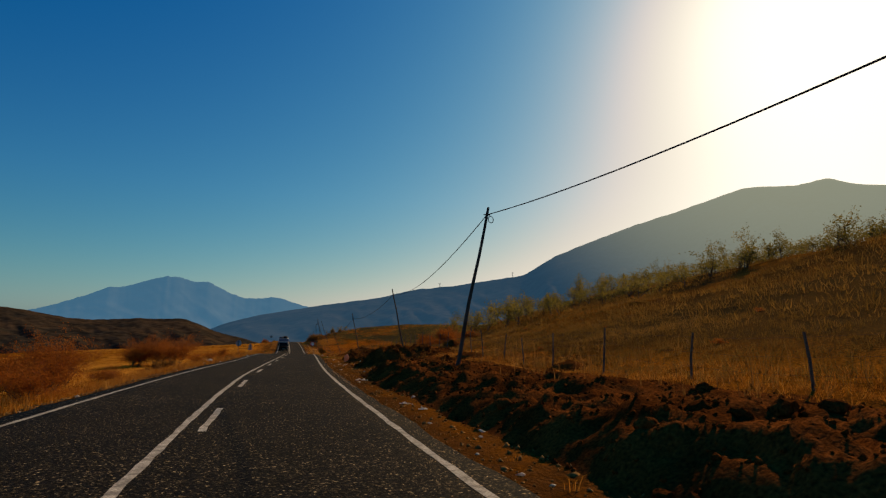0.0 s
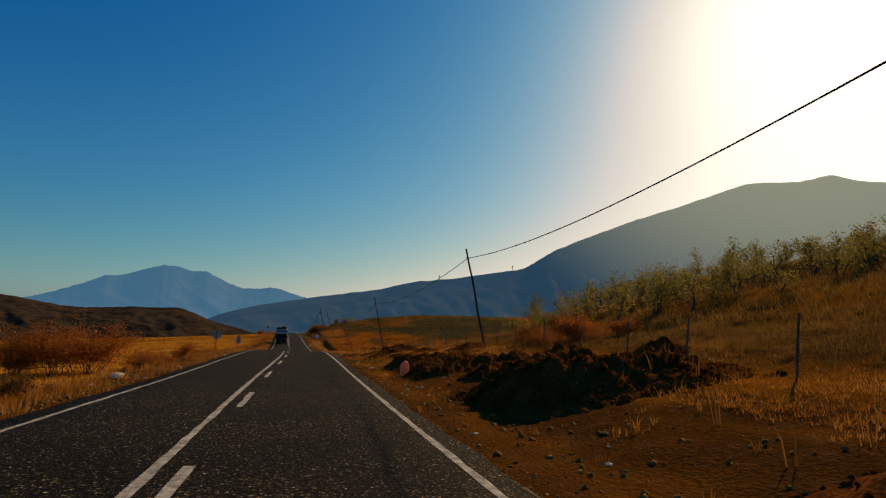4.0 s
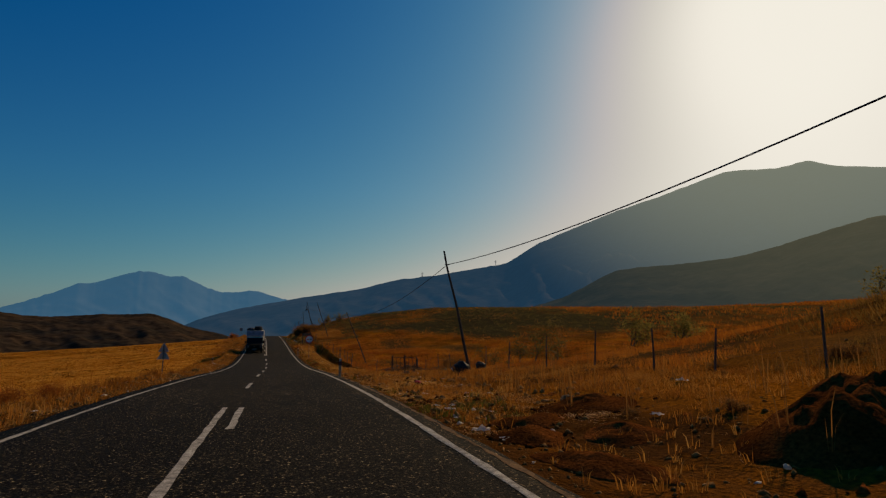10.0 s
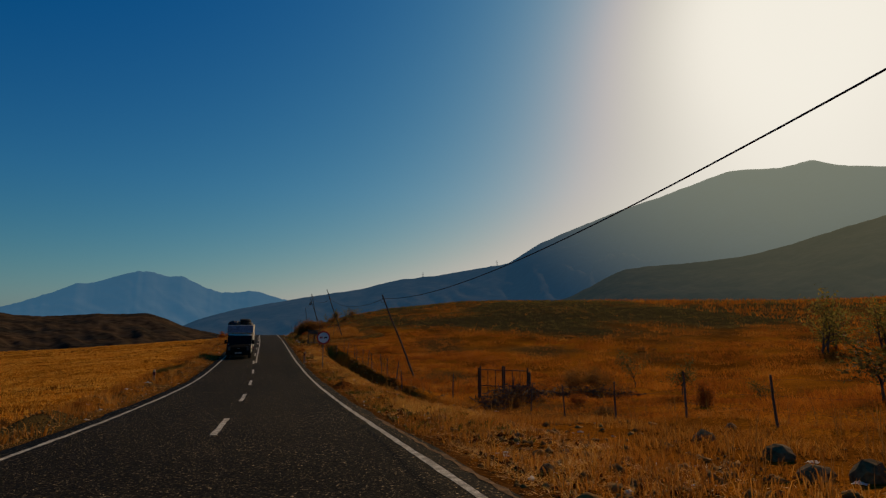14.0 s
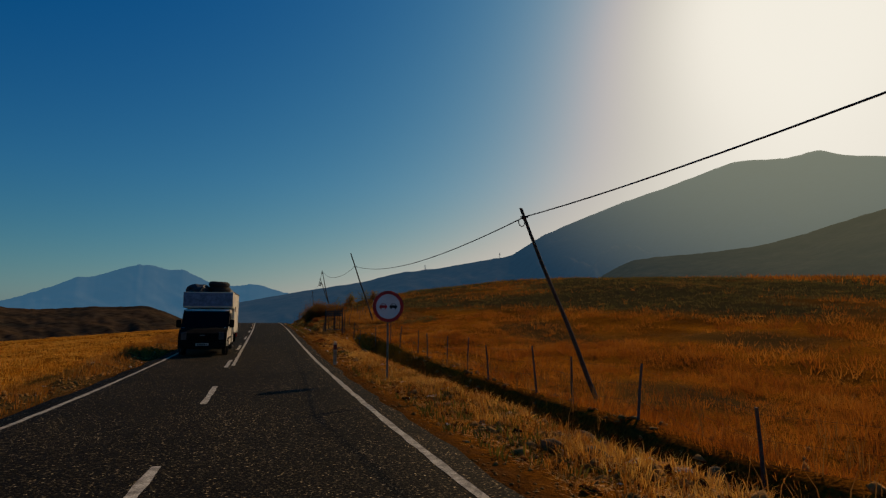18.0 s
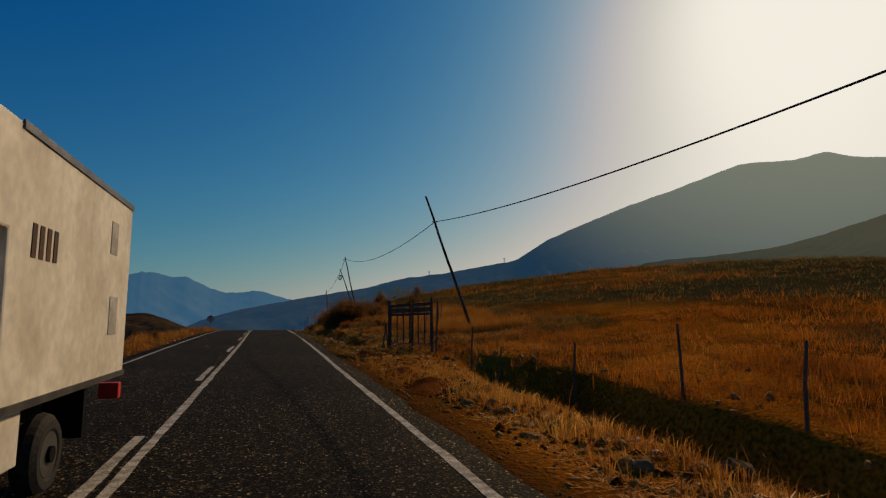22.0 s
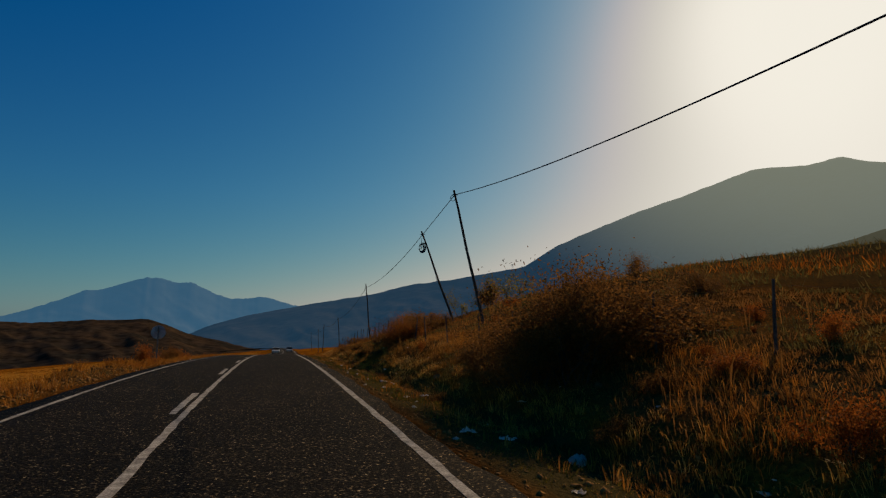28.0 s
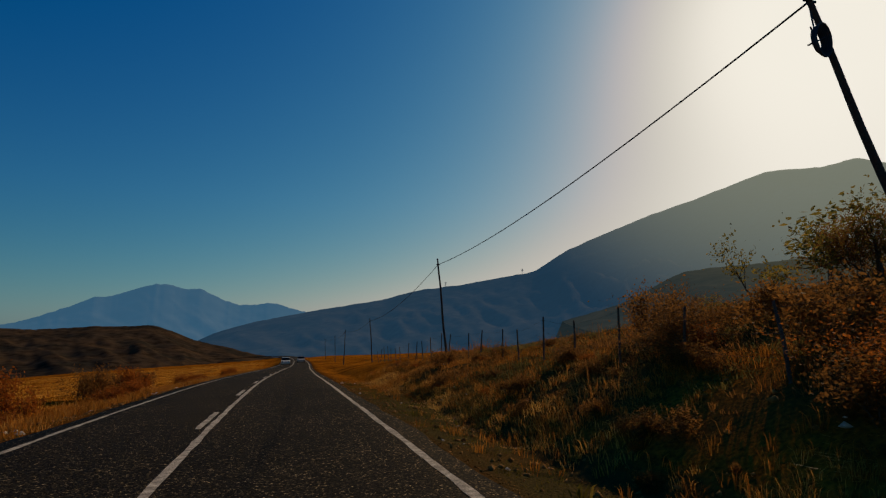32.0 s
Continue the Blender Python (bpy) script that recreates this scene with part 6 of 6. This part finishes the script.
# tall grass behind the fence
x, y, d = sow(rng, 56000, 5.9, 19, 0, 240, 0.3, -0.12)
ok = (d > np.array([fence_d(v) for v in y]) - 0.05) & (rng.rand(len(x)) > 0.85 * scrubland(x, y)) & ((y < 160) | ((fractal(x * 0.35 + 5, y * 0.35, 3) > -0.02) & (rng.rand(len(x)) < np.where(d < 7.0, 0.0, np.where(d < 9, 0.14, 0.2))))) & (rng.rand(len(x)) > 0.9 * weedy_patch(x, y) * ((y > 92) | (y < 76)))
x, y, d = x[ok], y[ok], d[ok]
tall = glide([(0, 0.35), (70, 0.35), (90, 0.25), (108, 0.3), (118, 0.44), (150, 0.42), (160, 0.36), (170, 0.3), (195, 0.3), (240, 0.3)], y)
high = tall * (0.5 + 0.55 * rng.rand(len(x))) * np.clip(0.85 + 1.9 * fractal(x * 0.55, y * 0.55, 3), 0.35, 1.4)
for near, mat, label, seed in ((True, M_DULL, "dull dry grass on the orchard slope", 31), (False, M_FIELD, "tall dry orange-gold grass beyond the fence", 3)):
    k = (y < 74) == near
    tufts("field_grass", x[k], y[k], high[k], 10, 0.0052, 0.2, 0.95, mat, label, True, seed)
x, y, d = sow(rng, 84000, 17, 70, 10, 330, 0.12, -0.30)
ok = (rng.rand(len(x)) > 0.97 * scrubland(x, y)) & (fractal(x * 0.3 + 9, y * 0.3, 3) > -0.10) & (rng.rand(len(x)) > 1.1 * weedy_patch(x, y) * ((y > 92) | (y < 76)))
x, y, d = x[ok], y[ok], d[ok]
for near, mat, label, seed in ((True, M_DULL, "dull dry grass between the orchard rows", 32), (False, M_FIELD, "dry orange-gold grass on the field slope", 4)):
    k = (y < 80) == near
    tufts("field_grass", x[k], y[k], 0.24 + 0.32 * rng.rand(int(k.sum())), 7, 0.020, 0.5, 0.7, mat, label, False, seed)
x, y, d = sow(rng, 30000, 10.5, 120, 138, 320, 0.12, -0.4)
ok = rng.rand(len(x)) < scrubland(x, y)
x, y, d = x[ok], y[ok], d[ok]
tufts("olive_scrub", x, y, 0.15 + 0.35 * rng.rand(len(x)), 10, 0.024, 0.5, 0.9, M_OLIVE, "low dark olive scrub covering the slope", False, 33)
x, y, d = sow(rng, 26000, 60, 190, 20, 480, 0.05, -0.03)
tufts("far_grass", x, y, 0.5 + 0.4 * rng.rand(len(x)), 5, 0.07, 1.0, 0.6, M_FIELD, "distant dry grass on the slope", False, 5)
# left verge and stubble field
x, y, d = sow(rng, 22000, -9.5, -4.5, 0, 300, 0.5, -0.03)
thin = rng.rand(len(x)) < np.clip((line_l(y) - 0.5 - d) / 1.0, 0.03, 1)
x, y, d = x[thin], y[thin], d[thin]
tufts("verge_grass", x, y, 0.22 + 0.25 * rng.rand(len(x)), 8, 0.008, 0.14, 0.7, M_GRASS, "dry tangled grass on the verge", True, 6)
x, y, d = sow(rng, 46000, -70, -9, 5, 400, 0.15, -0.25)
tufts("stubble", x, y, 0.14 + 0.12 * rng.rand(len(x)), 6, 0.024, 0.4, 0.4, M_STUBBLE, "short golden stubble of the field", False, 7)
bx, by, bd = sow(rng, 20000, 4.4, 14, 158, 232, 0.35, -0.12)
weedy = fractal(bx * 0.3, by * 0.3, 3) > 0
for side, mat, label, seed in ((weedy, M_OLIVE, "low dark weeds and scrub on the roadside bank", 36), (~weedy, M_LEAF_DARK, "dead brown weeds matted over the roadside bank", 41)):
    tufts("bank_weeds", bx[side], by[side], 0.05 + 0.18 * rng.rand(int(side.sum())), 12, 0.009, 0.28, 1.3, mat, label, True, seed)
x, y, d = sow(rng, 26000, 3.3, 8.0, 160, 234, 0.55, 0.16)
ok = (d > 4.3) | (rng.rand(len(x)) < 0.2)
x, y, d = x[ok], y[ok], d[ok]
tufts("bank_grass", x, y, 0.10 + 0.22 * rng.rand(len(x)), 11, 0.0045, 0.15, 0.8, M_GRASS, "clumps of short golden grass on the roadside bank", True, 12)
x, y, d = sow(rng, 9000, 2.75, 4.5, 158, 234, 0.7, -0.1)
tufts("edge_weeds", x, y, 0.03 + 0.09 * rng.rand(len(x)), 9, 0.008, 0.16, 1.4, M_GREEN, "low dark green and brown fringe along the asphalt", False, 47)
x, y, d = sow(rng, 3600, 4.3, 5.4, 160, 234, 0.9, 0.02)
tufts("bank_grass", x, y, 0.12 + 0.2 * rng.rand(len(x)), 11, 0.0045, 0.13, 0.9, M_STRAW, "bright dry tufts along the lip of the ditch", True, 43)
x, y, d = sow(rng, 8000, 7.4, 12.0, 162, 179, 0.3, -0.08)
tufts("bank_grass", x, y, 0.40 + 0.35 * rng.rand(len(x)), 10, 0.0045, 0.16, 0.5, M_GRASS, "tall backlit golden grass along the fence", True, 44)
x, y, d = sow(rng, 7000, 3.6, 5.7, 100, 154, 0.8, 0.04)
tufts("verge_clumps", x, y, 0.12 + 0.22 * rng.rand(len(x)), 10, 0.005, 0.14, 0.8, M_STRAW, "golden clumps of standing straw on the verge", True, 45)
x, y, d = sow(rng, 46000, -42, -8.5, 5, 170, 0.15, -0.35)
tufts("stubble", x, y, 0.12 + 0.14 * rng.rand(len(x)), 6, 0.018, 0.25, 0.5, M_STUBBLE, "thick golden stubble beside the road", False, 37)
# tall weeds and thistles standing in both verges
x, y, d = sow(rng, 2600, 5.5, 12, 0, 240, 0.4, 0.02)
tufts("dry_weeds", x, y, 0.5 + 0.5 * rng.rand(len(x)), 4, 0.007, 0.1, 0.35, M_LEAF_DARK, "tall dead weed stalks", True, 8)
x, y, d = sow(rng, 15000, 4.5, 45, 74, 180, 0.5, -0.05)
ok = rng.rand(len(x)) < 0.12 + 1.2 * weedy_patch(x, y)
x, y, d = x[ok], y[ok], d[ok]
tufts("dark_weeds", x, y, 0.10 + 0.18 * rng.rand(len(x)), 12, 0.014, 0.3, 0.9, M_LEAF_DARK, "low dark dead weeds scattered over the field", False, 13)
# matted straw and crumbled earth on the lit verge
x, y, d = sow(rng, 30000, 3.1, 5.6, 76, 160, 0.9, -0.06)
tufts("matted_straw", x, y, 0.04 + 0.09 * rng.rand(len(x)), 8, 0.010, 0.16, 1.6, M_STRAW, "matted pale straw heaped along the verge", False, 14)
# straw lying flat on the verges
x, y, d = sow(rng, 30000, 2.9, 6.0, 70, 235, 0.6, -0.08)
ok = (y < 160) | ((fractal(x * 0.9, y * 0.9, 2) > 0.06) & (d > 3.6))
x, y, d = x[ok], y[ok], d[ok]
tufts("lying_straw", x, y, 0.03 + 0.06 * rng.rand(len(x)), 6, 0.009, 0.22, 4.0, M_STRAW, "pale straw lying flat on the verge", False, 9)
x, y, d = sow(rng, 3000, 3.6, 9.5, 2, 76, 0.6, 0.06)
tufts("lying_straw", x, y, 0.03 + 0.05 * rng.rand(len(x)), 7, 0.005, 0.22, 4.0, M_GRASS, "pale straw strewn over the dug soil", False, 10)
x, y, d = sow(rng, 12000, -8, -4.6, 2, 250, 0.6, -0.02)
tufts("lying_straw", x, y, 0.03 + 0.05 * rng.rand(len(x)), 7, 0.006, 0.22, 4.0, M_STRAW, "pale straw lying along the road edge", False, 11)
